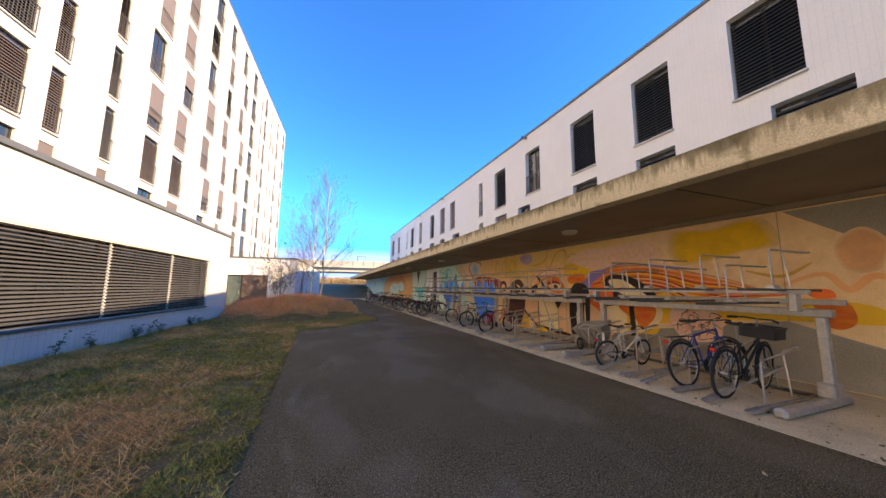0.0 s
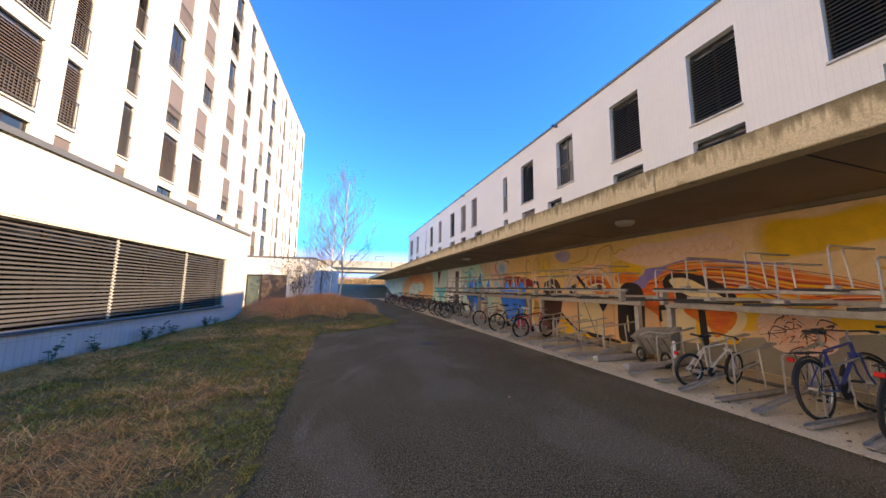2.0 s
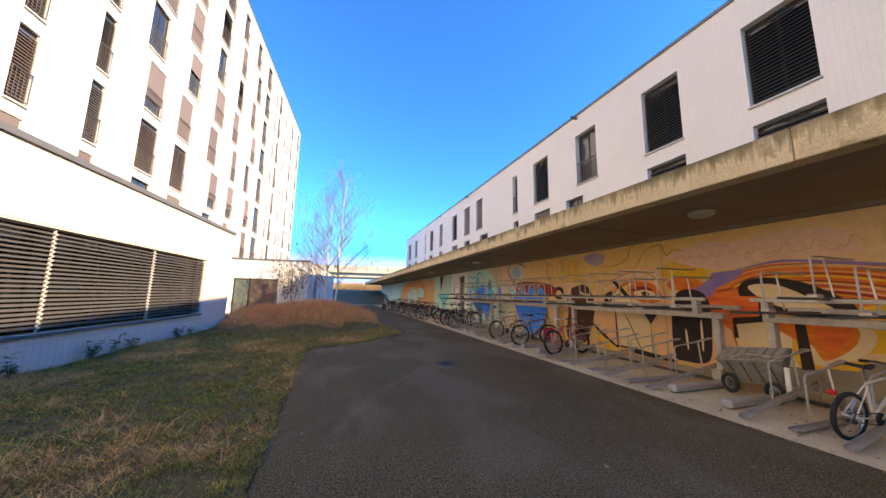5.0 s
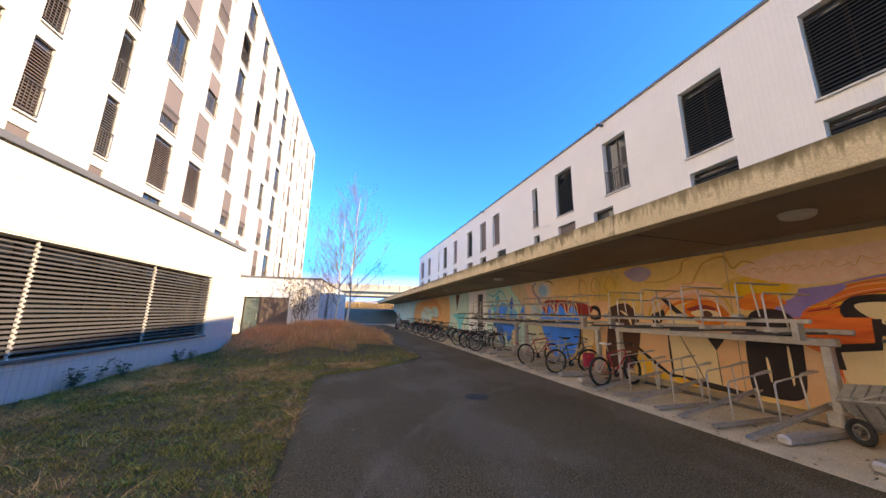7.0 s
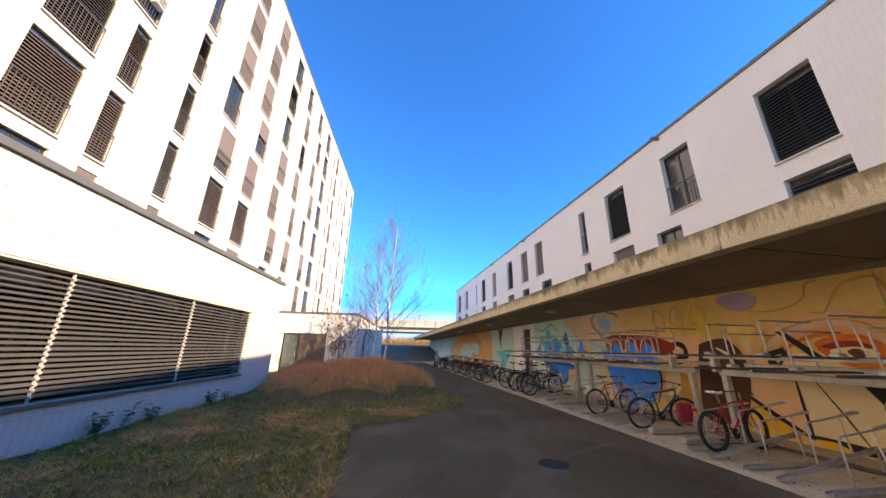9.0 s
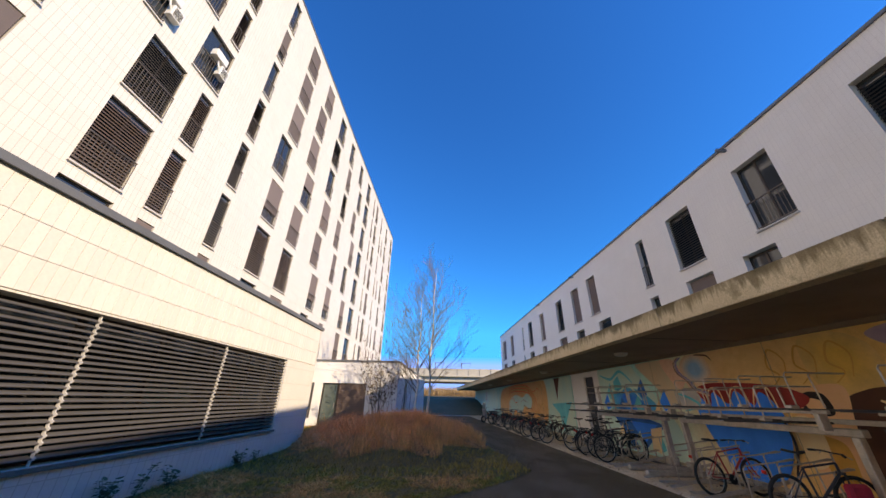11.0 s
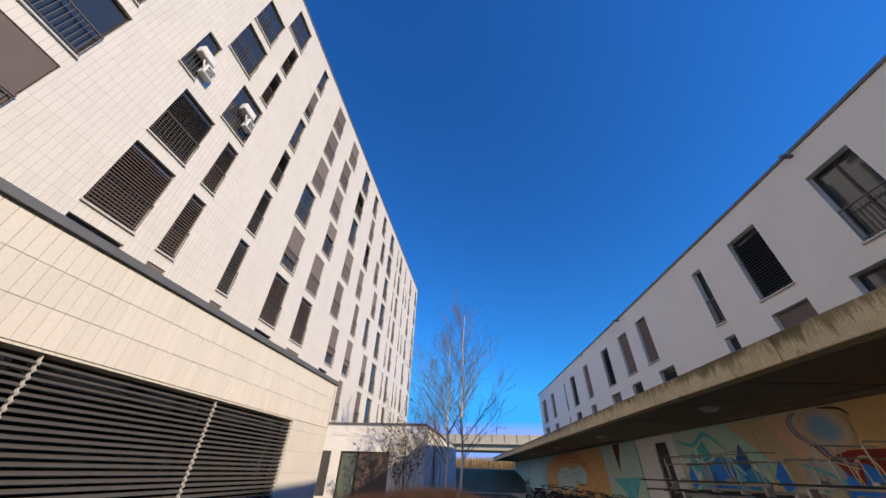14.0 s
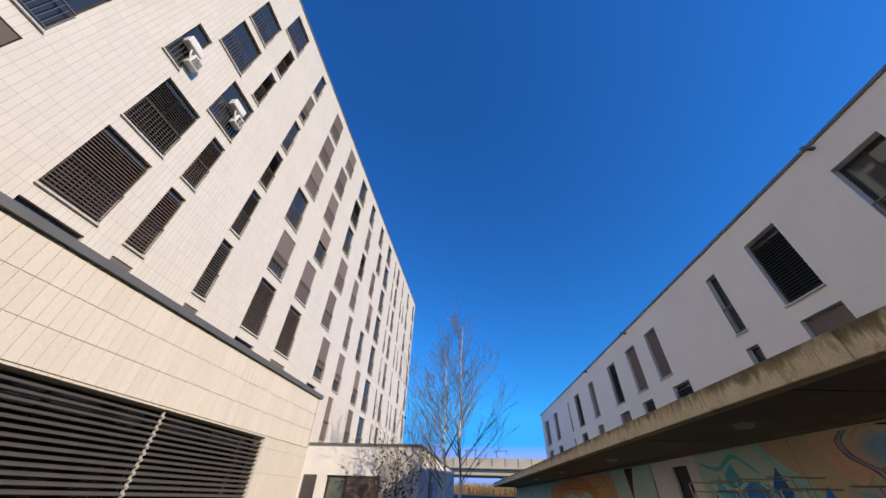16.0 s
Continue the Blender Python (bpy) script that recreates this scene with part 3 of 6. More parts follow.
mural = thing("wall_mural", "long concrete wall covered by a bright mural", kind="structure", category="")
WX = 7.60
base = Mesh()
for a, b in ((-14, 20.8), (23.85, 60.6)):
    base.box(WX, WX + 0.25, a, b, -0.1, 3.034)
mw = piece("wall_east", base, MAT["plaster"], "long concrete wall painted with a bright mural", kind="structure")
bpy.data.objects.remove(mural)
nook = thing("entrance", "white painted entrance wall with a dark brown door", "entrance", pose(0, 0, 0))
part("wall", Mesh().box(7.62, 7.85, 20.80, 21.42, 0, 3.03).box(7.62, 7.85, 22.34, 23.85, 0, 3.03).box(7.62, 7.85, 21.42, 22.34, 2.72, 3.03), MAT["white_paint"], nook)
part("door", Mesh().bevel_box(7.70, 7.745, 21.42, 22.34, 0.02, 2.72, 0.01), MAT["frame"], nook, "dark brown door")
part("door_handle", Mesh().tube([(7.70, 21.56, 1.02), (7.655, 21.56, 1.02), (7.655, 21.68, 1.02)], 0.011, 7), MAT["steel"], nook)


# ---- mural paint on the wall ----
def paint(name, rgb, second=None, scale=1.5, stretch=(1, 1, 1)):
    k = min(1.6, 0.9 / max(rgb))
    rgb, second = [c * k for c in rgb], [c * k for c in second] if second else None
    return material(name, rgb, 0.8, second=second or [c * 0.72 for c in rgb], scale=scale * 1.4, detail=8.0, bump=0.12, bump_scale=90, fine=0.06, stretch=stretch)


def wall_paint():
    """The mural's ground: washes of colour that run into each other along the wall."""
    m = material("mural ground", (0.5, 0.4, 0.3), 0.85, bump=0.2, bump_scale=70)
    t = m.node_tree
    n, l = t.nodes, t.links
    co = n.new("ShaderNodeTexCoord")
    sep = n.new("ShaderNodeSeparateXYZ")
    l.new(co.outputs["Object"], sep.inputs[0])
    no = n.new("ShaderNodeTexNoise")
    no.inputs["Scale"].default_value, no.inputs["Detail"].default_value = 0.9, 3.0
    l.new(co.outputs["Object"], no.inputs["Vector"])
    warp = n.new("ShaderNodeMath")
    warp.operation, warp.inputs[1].default_value = "MULTIPLY_ADD", 2.4
    l.new(no.outputs["Fac"], warp.inputs[0])
    l.new(sep.outputs["Y"], warp.inputs[2])
    rng_ = n.new("ShaderNodeMapRange")
    rng_.inputs["From Min"].default_value, rng_.inputs["From Max"].default_value = -14.0, 61.0
    l.new(warp.outputs[0], rng_.inputs["Value"])
    ramp = n.new("ShaderNodeValToRGB")
    stops = [(-14, (0.40, 0.34, 0.26)), (1.5, (0.46, 0.36, 0.25)), (3.2, (0.82, 0.55, 0.29)), (6.5, (0.82, 0.55, 0.31)), (9, (0.84, 0.56, 0.22)), (12, (0.85, 0.55, 0.19)), (15.5, (0.78, 0.51, 0.24)), (17.5, (0.42, 0.46, 0.36)), (19, (0.24, 0.46, 0.43)),
             (24, (0.20, 0.42, 0.40)), (27.5, (0.22, 0.38, 0.34)), (30, (0.62, 0.38, 0.19)), (36, (0.64, 0.42, 0.22)), (41, (0.44, 0.38, 0.25)), (46, (0.26, 0.40, 0.35)), (60, (0.26, 0.38, 0.35))]
    e = ramp.color_ramp.elements
    for k, (y, c) in enumerate(stops):
        s = e[k] if k < 2 else e.new(0.5)
        s.position, s.color = (y + 14) / 75 if k else 0.0, (*[q * min(1.8, 0.9 / max(c)) for q in c], 1)
    l.new(rng_.outputs["Result"], ramp.inputs["Fac"])
    mix = [x for x in n if x.bl_idname == "ShaderNodeMix"][0]
    dk = n.new("ShaderNodeMix")
    dk.data_type, dk.blend_type = "RGBA", "MULTIPLY"
    dk.inputs["Factor"].default_value = 1.0
    dk.inputs["B"].default_value = (0.90, 0.85, 0.78, 1)
    l.new(ramp.outputs["Color"], mix.inputs["A"])
    l.new(ramp.outputs["Color"], dk.inputs["A"])
    l.new(dk.outputs["Result"], mix.inputs["B"])
    return m


mw.data.materials[0] = wall_paint()
PAINT = {
    "yellow": paint("yellow paint", (0.82, 0.47, 0.035), (0.82, 0.42, 0.05)),
    "orange": paint("orange paint", (0.72, 0.22, 0.03), (0.60, 0.10, 0.02), 2.5, (1, 0.7, 3)),
    "red": paint("red paint", (0.48, 0.07, 0.02), (0.62, 0.14, 0.03), 2.2, (1, 0.5, 3)),
    "darkred": paint("dark red paint", (0.26, 0.03, 0.025)),
    "purple": paint("violet paint", (0.14, 0.10, 0.26), (0.22, 0.15, 0.28)),
    "black": paint("black paint", (0.016, 0.012, 0.012), (0.03, 0.018, 0.015)),
    "brown": paint("dark brown paint", (0.07, 0.028, 0.018), (0.10, 0.04, 0.02)),
    "cream": paint("cream paint", (0.80, 0.62, 0.36), (0.76, 0.55, 0.29)),
    "pink": paint("pinkish beige paint", (0.74, 0.50, 0.36), (0.66, 0.40, 0.27), 5),
    "rose": paint("dusky rose paint", (0.52, 0.24, 0.15), (0.60, 0.33, 0.2)),
    "skin": paint("warm peach paint", (0.80, 0.49, 0.27), (0.78, 0.43, 0.21)),
    "blue": paint("strong blue paint", (0.012, 0.16, 0.62), (0.02, 0.22, 0.72)),
    "navy": paint("dark blue paint", (0.015, 0.07, 0.24), (0.02, 0.12, 0.36)),
    "teal": paint("teal paint", (0.05, 0.30, 0.36), (0.09, 0.42, 0.44)),
    "paleteal": paint("pale teal paint", (0.30, 0.46, 0.42), (0.40, 0.47, 0.38), 0.8),
    "tan": paint("brownish tan paint", (0.46, 0.33, 0.20), (0.38, 0.34, 0.25), 0.9),
    "sand": paint("sand orange paint", (0.60, 0.37, 0.17), (0.50, 0.25, 0.09), 2.2, (1, 1.2, 1.2)),
    "ochre": paint("ochre line paint", (0.50, 0.26, 0.06)),
    "concrete": material("bare wall concrete", (0.36, 0.30, 0.22), 0.92, second=(0.27, 0.225, 0.165), scale=1.2, bump=0.3, bump_scale=60, fine=0.15),
    "darkbrown": paint("umber paint", (0.055, 0.022, 0.014), (0.075, 0.03, 0.016)),
    "mauve": paint("greyish mauve paint", (0.24, 0.18, 0.25), (0.34, 0.25, 0.27)),
    "peach": paint("peach orange paint", (0.74, 0.36, 0.16), (0.70, 0.30, 0.12)),
    "skyblue": paint("hazy blue paint", (0.16, 0.30, 0.42), (0.30, 0.36, 0.36), 1.6),
    "grey": paint("grey blue paint", (0.26, 0.30, 0.36), (0.40, 0.36, 0.30)),
}


def spline(pts, closed, n=8):
    out, c = [], len(pts)
    for k in range(c if closed else c - 1):
        p = [Vector(pts[(k + j) % c] if closed else pts[min(max(k + j, 0), c - 1)]) for j in (-1, 0, 1, 2)]
        for s in range(n):
            t = s / n
            out.append(0.5 * ((2 * p[1]) + (p[2] - p[0]) * t + (2 * p[0] - 5 * p[1] + 4 * p[2] - p[3]) * t * t + (3 * p[1] - p[0] - 3 * p[2] + p[3]) * t ** 3))
    if not closed:
        out.append(Vector(pts[-1]))
    return out


LAYER = [0]


def flat(col, pts, soft=True):
    """A painted patch on the wall, outlined by a smooth curve through (y, z)."""
    LAYER[0] += 1
    out = spline(pts, True) if soft else [Vector(p) for p in pts]
    m = Mesh()
    x = WX - 0.003 - 0.00014 * LAYER[0]
    m.v = [(x, p.x, min(max(p.y, 0.015), 2.92)) for p in out]
    m.f = [tuple(range(len(out)))]
    return part("painted_patch", m, PAINT[col], mw)


def stroke(col, pts, w):
    """A painted brush line of width w, tapering at its ends."""
    LAYER[0] += 1
    out = spline(pts, False)
    m = Mesh()
    x = WX - 0.003 - 0.00014 * LAYER[0]
    for k, p in enumerate(out):
        d = (out[min(k + 1, len(out) - 1)] - out[max(k - 1, 0)]).normalized()
        h = w * (0.35 + 0.65 * math.sin(math.pi * (k + 0.5) / len(out))) / 2
        m.v += [(x, p.x - d.y * h, min(p.y + d.x * h, 2.92)), (x, p.x + d.y * h, min(max(p.y - d.x * h, 0.012), 2.92))]
        if k:
            m.f.append((2 * k - 2, 2 * k - 1, 2 * k + 1, 2 * k))
    return part("painted_line", m, PAINT[col], mw)


MIXED = {}


def soft(col, ground, pts, steps=6, spread=0.42):
    """A sprayed patch that fades into the ground colour: nested patches from the ground's tone to its own."""
    c = sum((Vector(p) for p in pts), Vector((0, 0))) / len(pts)
    for k in range(steps):
        key = (col, ground, k)
        if key not in MIXED:
            f = (k + 1) / steps
            MIXED[key] = paint("sprayed paint", [a * f + b * (1 - f) for a, b in zip(SPRAY[col], SPRAY[ground])])
        PAINT["mixed"] = MIXED[key]
        g = 1 + spread * (0.5 - k / (steps - 1))
        flat("mixed", [tuple(c + (Vector(p) - c) * g) for p in pts])


SPRAY = {"amber": (0.82, 0.50, 0.11), "yellow": (0.82, 0.46, 0.035), "peach": (0.74, 0.36, 0.16), "ground": (0.82, 0.55, 0.30), "gold": (0.84, 0.55, 0.21), "orange": (0.74, 0.24, 0.035), "skyblue": (0.20, 0.36, 0.50),
         "teal": (0.06, 0.34, 0.42), "paleteal": (0.28, 0.50, 0.46), "rose": (0.56, 0.28, 0.17), "sand": (0.66, 0.33, 0.10), "blue": (0.02, 0.2, 0.62), "tan": (0.76, 0.50, 0.28)}
# bare concrete left below and beside the painting
flat("concrete", [(1.0, 0.0), (6.9, 0.0), (6.6, 0.40), (4.9, 0.68), (3.1, 1.0), (2.1, 0.70), (1.0, 0.45)], False)
flat("concrete", [(-14, 0), (1.0, 0.0), (1.0, 0.45), (1.95, 2.15), (3.0, 2.92), (-14, 2.92)], False)
soft("yellow", "ground", [(4.85, 2.80), (4.1, 2.78), (3.4, 2.86), (3.15, 2.40), (3.6, 2.28), (4.25, 2.16), (4.85, 2.16)], spread=0.22)
soft("peach", "ground", [(2.42, 2.25), (2.16, 2.47), (1.94, 2.24), (2.05, 1.87), (2.34, 1.88)], spread=0.2)
flat("yellow", [(6.2, 1.55), (4.2, 1.45), (2.3, 1.35), (2.0, 1.05), (3.2, 1.0), (4.6, 0.85), (5.6, 0.72), (6.2, 0.9)])
flat("cream", [(4.2, 1.55), (3.2, 1.5), (3.0, 1.25), (4.0, 1.2)])
flat("pink", [(5.0, 1.12), (4.5, 1.2), (4.15, 1.1), (4.1, 0.6), (4.5, 0.42), (4.9, 0.5), (5.1, 0.85)])
for k in range(46):
    a = k * 0.7
    q = 0.12 + 0.88 * (k / 46) ** 0.6
    y, z = 4.52 + 0.44 * q * math.cos(a * 2.3), 0.80 + 0.34 * q * math.sin(a * 2.3)
    stroke("rose" if k % 3 else "brown", [(y, z), (y + 0.13 * math.cos(a), z + 0.10), (y + 0.22 * math.cos(a + 0.9), z + 0.02), (y + 0.15, z - 0.08)], 0.022)
flat("orange", [(2.75, 1.34), (2.4, 1.36), (2.31, 1.08), (2.46, 0.93), (2.63, 0.98)])
flat("red", [(2.83, 1.54), (2.56, 1.55), (2.5, 1.43), (2.72, 1.40)])
stroke("peach", [(3.1, 1.62), (2.6, 1.80), (2.35, 1.55), (2.1, 1.75), (1.85, 1.70), (1.6, 1.85)], 0.10)
stroke("ochre", [(3.6, 1.9), (3.1, 1.78), (2.7, 2.0)], 0.06)
# the red hair that flows along the wall
flat("red", [(8.1, 1.75), (7.3, 1.9), (6.75, 2.12), (6.2, 2.18), (5.4, 2.06), (4.4, 1.86), (3.7, 1.56), (2.85, 1.48), (3.9, 1.38), (4.9, 1.50), (5.5, 1.42), (6.1, 1.62), (6.9, 1.55), (7.3, 1.45)])
for z, c, w in ((1.98, "orange", 0.10), (1.84, "orange", 0.16), (1.72, "darkred", 0.05), (1.66, "orange", 0.10), (2.06, "ochre", 0.04), (1.78, "yellow", 0.03)):
    stroke(c, [(7.3, z - 0.05), (6.5, z + 0.08), (5.6, z + 0.02), (4.7, z - 0.16), (3.9, z - 0.36)], w)
for k in range(14):
    z = 2.10 - 0.043 * k
    stroke(("darkred", "peach", "orange", "rose", "darkred", "yellow", "red")[k % 7], [(7.2 - 0.04 * k, z - 0.16), (6.6, z + 0.02), (5.9, z + 0.05), (5.2, z - 0.04), (4.5, z - 0.20 - 0.01 * k), (3.9, z - 0.36 + 0.012 * k), (3.3, 1.50 - 0.006 * k)], 0.014 + 0.012 * (k % 3))
stroke("purple", [(6.9, 2.1), (6.2, 2.22), (5.3, 2.1), (4.6, 2.0)], 0.05)
flat("purple", [(7.68, 2.04), (7.36, 2.07), (6.78, 2.1), (6.98, 1.90), (7.34, 1.68), (7.57, 1.16), (7.72, 1.46)])
# eye and brow
flat("black", [(6.9, 1.62), (6.80, 1.87), (6.42, 1.93), (5.9, 1.80), (5.42, 1.46), (5.5, 1.22), (6.2, 1.25), (6.62, 1.35)])
flat("cream", [(6.74, 1.77), (6.35, 1.80), (5.96, 1.60), (5.60, 1.33), (6.17, 1.36), (6.54, 1.52)])
# lips and chin
flat("cream", [(7.0, 1.1), (5.9, 1.15), (5.3, 1.1), (5.35, 0.75), (5.9, 0.42), (6.6, 0.35), (6.95, 0.5)])
flat("yellow", [(6.15, 1.1), (5.95, 1.12), (5.98, 0.5), (5.5, 0.45), (5.4, 0.62), (6.0, 0.36), (6.2, 0.5)])
flat("orange", [(6.45, 1.08), (5.95, 1.14), (5.45, 1.12), (5.48, 0.82), (5.82, 0.54), (5.96, 0.76), (6.2, 0.86)])
flat("red", [(5.9, 1.1), (5.5, 1.12), (5.55, 0.9), (5.78, 0.68), (5.84, 0.85)])
# blocky letter forms
flat("red", [(7.66, 1.56), (6.58, 1.58), (6.62, 1.18), (7.04, 1.10), (7.02, 0.46), (7.30, 0.22), (7.45, 0.59), (7.48, 1.15)], False)
flat("black", [(6.14, 1.12), (6.0, 1.12), (5.96, 0.36), (6.12, 0.33)], False)
flat("black", [(6.60, 1.56), (6.50, 1.56), (6.56, 1.1), (7.0, 1.02), (6.98, 0.75), (7.06, 0.75), (7.06, 1.14), (6.62, 1.20)], False)
stroke("black", [(7.46, 1.2), (7.5, 0.7), (7.38, 0.3), (7.05, 0.12), (6.9, 0.10)], 0.09)
# pale planes with black outlines
flat("skin", [(10.75, 1.5), (9.85, 1.5), (9.85, 0.1), (10.2, 0.3), (10.75, 0.75)], False)
flat("cream", [(9.88, 1.6), (8.82, 1.6), (8.84, 0.08), (9.86, 0.1)], False)
flat("skin", [(8.84, 1.6), (8.22, 1.6), (8.3, 0.04), (8.83, 0.06)], False)
flat("skin", [(7.44, 1.1), (7.1, 0.9), (6.95, 0.1), (8.0, 0.02), (7.62, 0.2)], False)
flat("black", [(9.04, 1.16), (8.60, 1.18), (8.85, 0.84)], False)
for pts, w in (([(9.91, 1.15), (9.90, 0.6), (9.88, 0.10)], 0.055), ([(9.62, 1.12), (9.36, 0.6), (9.11, 0.04)], 0.028), ([(8.85, 0.86), (8.84, 0.4), (8.83, 0.04)], 0.022), ([(9.94, 0.16), (9.2, 0.10), (8.25, 0.05)], 0.13), ([(10.95, 0.80), (10.4, 0.42), (9.9, 0.12)], 0.09)):
    stroke("black", pts, w)
flat("yellow", [(9.86, 0.13), (9.6, 0.14), (9.3, 0.02), (9.8, 0.02)], False)
flat("yellow", [(10.85, 0.6), (10.3, 0.28), (10.0, 0.05), (10.7, 0.03)], False)
# the second face: lids in rings round the eye, nose and brow
soft("yellow", "gold", [(8.5, 2.2), (7.9, 2.42), (7.45, 2.35), (7.5, 1.95), (8.1, 1.85)], spread=0.3)
for k in range(7):
    g = 1 - 0.085 * k
    ring_ = [(9.32 + (a - 9.32) * g, 1.55 + (b - 1.55) * g) for a, b in ((10.62, 1.50), (10.45, 1.86), (9.95, 2.16), (9.4, 2.31), (8.83, 2.29), (8.40, 2.04), (8.24, 1.66))]
    stroke(("rose", "skin", "ochre", "pink", "rose", "peach", "orange")[k], ring_, (0.05, 0.10, 0.04, 0.10, 0.05, 0.10, 0.07)[k])
flat("orange", [(9.45, 1.78), (9.1, 1.92), (8.75, 1.88), (8.50, 1.62), (8.6, 1.42), (9.0, 1.38), (9.3, 1.52)])
flat("darkred", [(9.38, 1.72), (9.0, 1.82), (8.72, 1.72), (8.95, 1.66)])
flat("cream", [(9.28, 1.64), (8.95, 1.72), (8.68, 1.62), (8.92, 1.46)])
flat("brown", [(9.05, 1.64), (8.92, 1.69), (8.82, 1.60), (8.94, 1.53)])
flat("black", [(10.02, 2.02), (9.86, 2.0), (9.34, 1.50), (9.52, 1.50)], False)
flat("black", [(10.3, 1.6), (9.95, 1.72), (9.92, 1.58), (10.1, 1.32), (10.28, 1.30)], False)
flat("cream", [(10.2, 1.54), (10.02, 1.58), (10.1, 1.40)], False)
flat("orange", [(8.34, 1.86), (8.1, 2.02), (7.70, 1.98), (7.55, 1.82), (7.8, 1.74), (8.2, 1.70)])
# dark rounded letter with two slits
flat("black", [(8.28, 1.16), (8.18, 1.56), (8.00, 1.71), (7.72, 1.71), (7.53, 1.60), (7.44, 1.36), (7.44, 1.01), (7.50, 0.34), (7.66, 0.13), (8.05, 0.10), (8.28, 0.15), (8.31, 0.6)])
stroke("cream", [(7.65, 1.05), (7.655, 0.72), (7.66, 0.38)], 0.05)
stroke("cream", [(7.99, 0.82), (7.98, 0.6), (7.97, 0.37)], 0.05)
# upper wall: scribbles and ochre squiggles
flat("pink", [(8.25, 2.5), (7.5, 2.75), (6.8, 2.7), (5.6, 2.75), (5.3, 2.3), (6.2, 2.28), (6.95, 2.15), (7.6, 2.2)])
for k in range(44):
    y, z = 5.2 + 0.068 * k, 2.45 + 0.14 * math.sin(k * 2.1)
    stroke("rose" if k % 3 else "ochre", [(y, z), (y + 0.12, z + 0.1 * math.cos(k)), (y + 0.2, z - 0.07), (y + 0.3, z + 0.04)], 0.012)
soft("amber", "gold", [(12.0, 2.70), (11.5, 2.75), (11.2, 2.5), (11.25, 2.1), (11.9, 2.05)], steps=9, spread=0.9)
flat("mauve", [(11.05, 2.79), (10.55, 2.91), (10.18, 2.75), (10.32, 2.52), (10.7, 2.50)])
stroke("ochre", [(10.4, 2.46), (10.0, 2.42), (9.63, 2.48), (9.4, 2.62), (9.3, 2.86), (9.1, 2.90)], 0.05)
stroke("ochre", [(9.4, 2.34), (9.17, 2.32), (8.98, 2.6), (8.80, 2.78), (8.44, 2.83), (8.30, 2.57), (8.1, 2.68), (7.9, 2.60)], 0.05)
for y in (11.5, 12.1, 12.7):
    stroke("ochre", [(y, 2.1), (y - 0.1, 2.5), (y + 0.15, 2.75), (y + 0.3, 2.4), (y + 0.1, 2.2), (y + 0.3, 2.0)], 0.045)
# dark figure, orange and blue figures
flat("darkbrown", [(11.85, 1.62), (11.5, 1.85), (11.0, 1.88), (10.7, 1.45), (10.75, 0.8), (11.1, 0.1), (11.9, 0.1), (11.95, 0.9)])
stroke("cream", [(11.3, 1.7), (11.05, 1.55), (10.95, 1.3)], 0.07)
flat("skin", [(13.0, 1.85), (12.4, 1.95), (11.75, 1.95), (11.8, 1.38), (12.0, 0.4), (12.4, 0.05), (12.9, 0.1), (12.6, 1.0)])
flat("ochre", [(12.6, 1.02), (12.35, 1.06), (12.1, 0.9), (12.15, 0.3), (12.5, 0.2)])
flat("black", [(12.62, 1.72), (12.40, 1.86), (12.12, 1.80), (12.05, 1.5), (12.2, 1.42), (12.5, 1.45)])
flat("skin", [(12.52, 1.66), (12.36, 1.74), (12.18, 1.66), (12.22, 1.52), (12.45, 1.52)])
flat("darkred", [(15.6, 1.8), (15.0, 2.1), (14.0, 2.1), (13.0, 2.0), (12.4, 1.75), (12.9, 1.5), (14.3, 1.55), (15.4, 1.45)])
flat("blue", [(15.45, 1.5), (15.3, 1.85), (14.95, 1.55), (14.75, 1.9), (14.35, 1.62), (14.05, 1.92), (13.65, 1.60), (13.4, 1.88), (13.05, 1.4), (13.2, 0.6), (13.7, 0.05), (14.6, 0.05), (15.1, 0.65)])
for y in (15.25, 14.75, 14.05, 13.4):
    stroke("cream", [(y + 0.28, 1.55), (y + 0.1, 1.95), (y - 0.2, 1.95), (y - 0.3, 1.5)], 0.05)
stroke("black", [(13.1, 1.3), (13.05, 0.8), (13.3, 0.2)], 0.06)
flat("cream", [(12.95, 1.3), (12.5, 1.35), (12.45, 0.7), (12.85, 0.5)])
flat("paleteal", [(20.8, 2.9), (18.2, 2.9), (17.2, 1.9), (16.4, 1.0), (16.0, 0.05), (20.8, 0.05)], False)
flat("tan", [(17.9, 2.9), (17.0, 2.92), (16.2, 2.9), (15.7, 2.5), (15.8, 1.9), (16.4, 1.5), (17.0, 2.1)])
flat("pink", [(16.5, 2.9), (15.9, 2.85), (15.6, 2.3), (15.9, 2.0), (16.3, 2.4)])
soft("skyblue", "tan", [(15.5, 2.62), (15.2, 2.82), (14.85, 2.74), (14.75, 2.42), (15.05, 2.22), (15.4, 2.32)], steps=9, spread=0.9)
for k, (c, w) in enumerate((("navy", 0.035), ("mauve", 0.07), ("brown", 0.03), ("pink", 0.06))):
    e = 0.06 * k
    stroke(c, [(15.55 + e, 2.90), (15.80 + e, 2.72), (15.72 + e, 2.44), (15.40 + e, 2.20), (15.22 + e, 1.98), (14.85, 1.90 - 0.5 * e)], w)
stroke("brown", [(15.0, 2.90), (14.6, 2.84), (14.45, 2.70)], 0.045)
flat("grey", [(15.9, 1.95), (15.4, 1.98), (15.2, 1.7), (15.6, 1.45), (16.1, 1.6)])
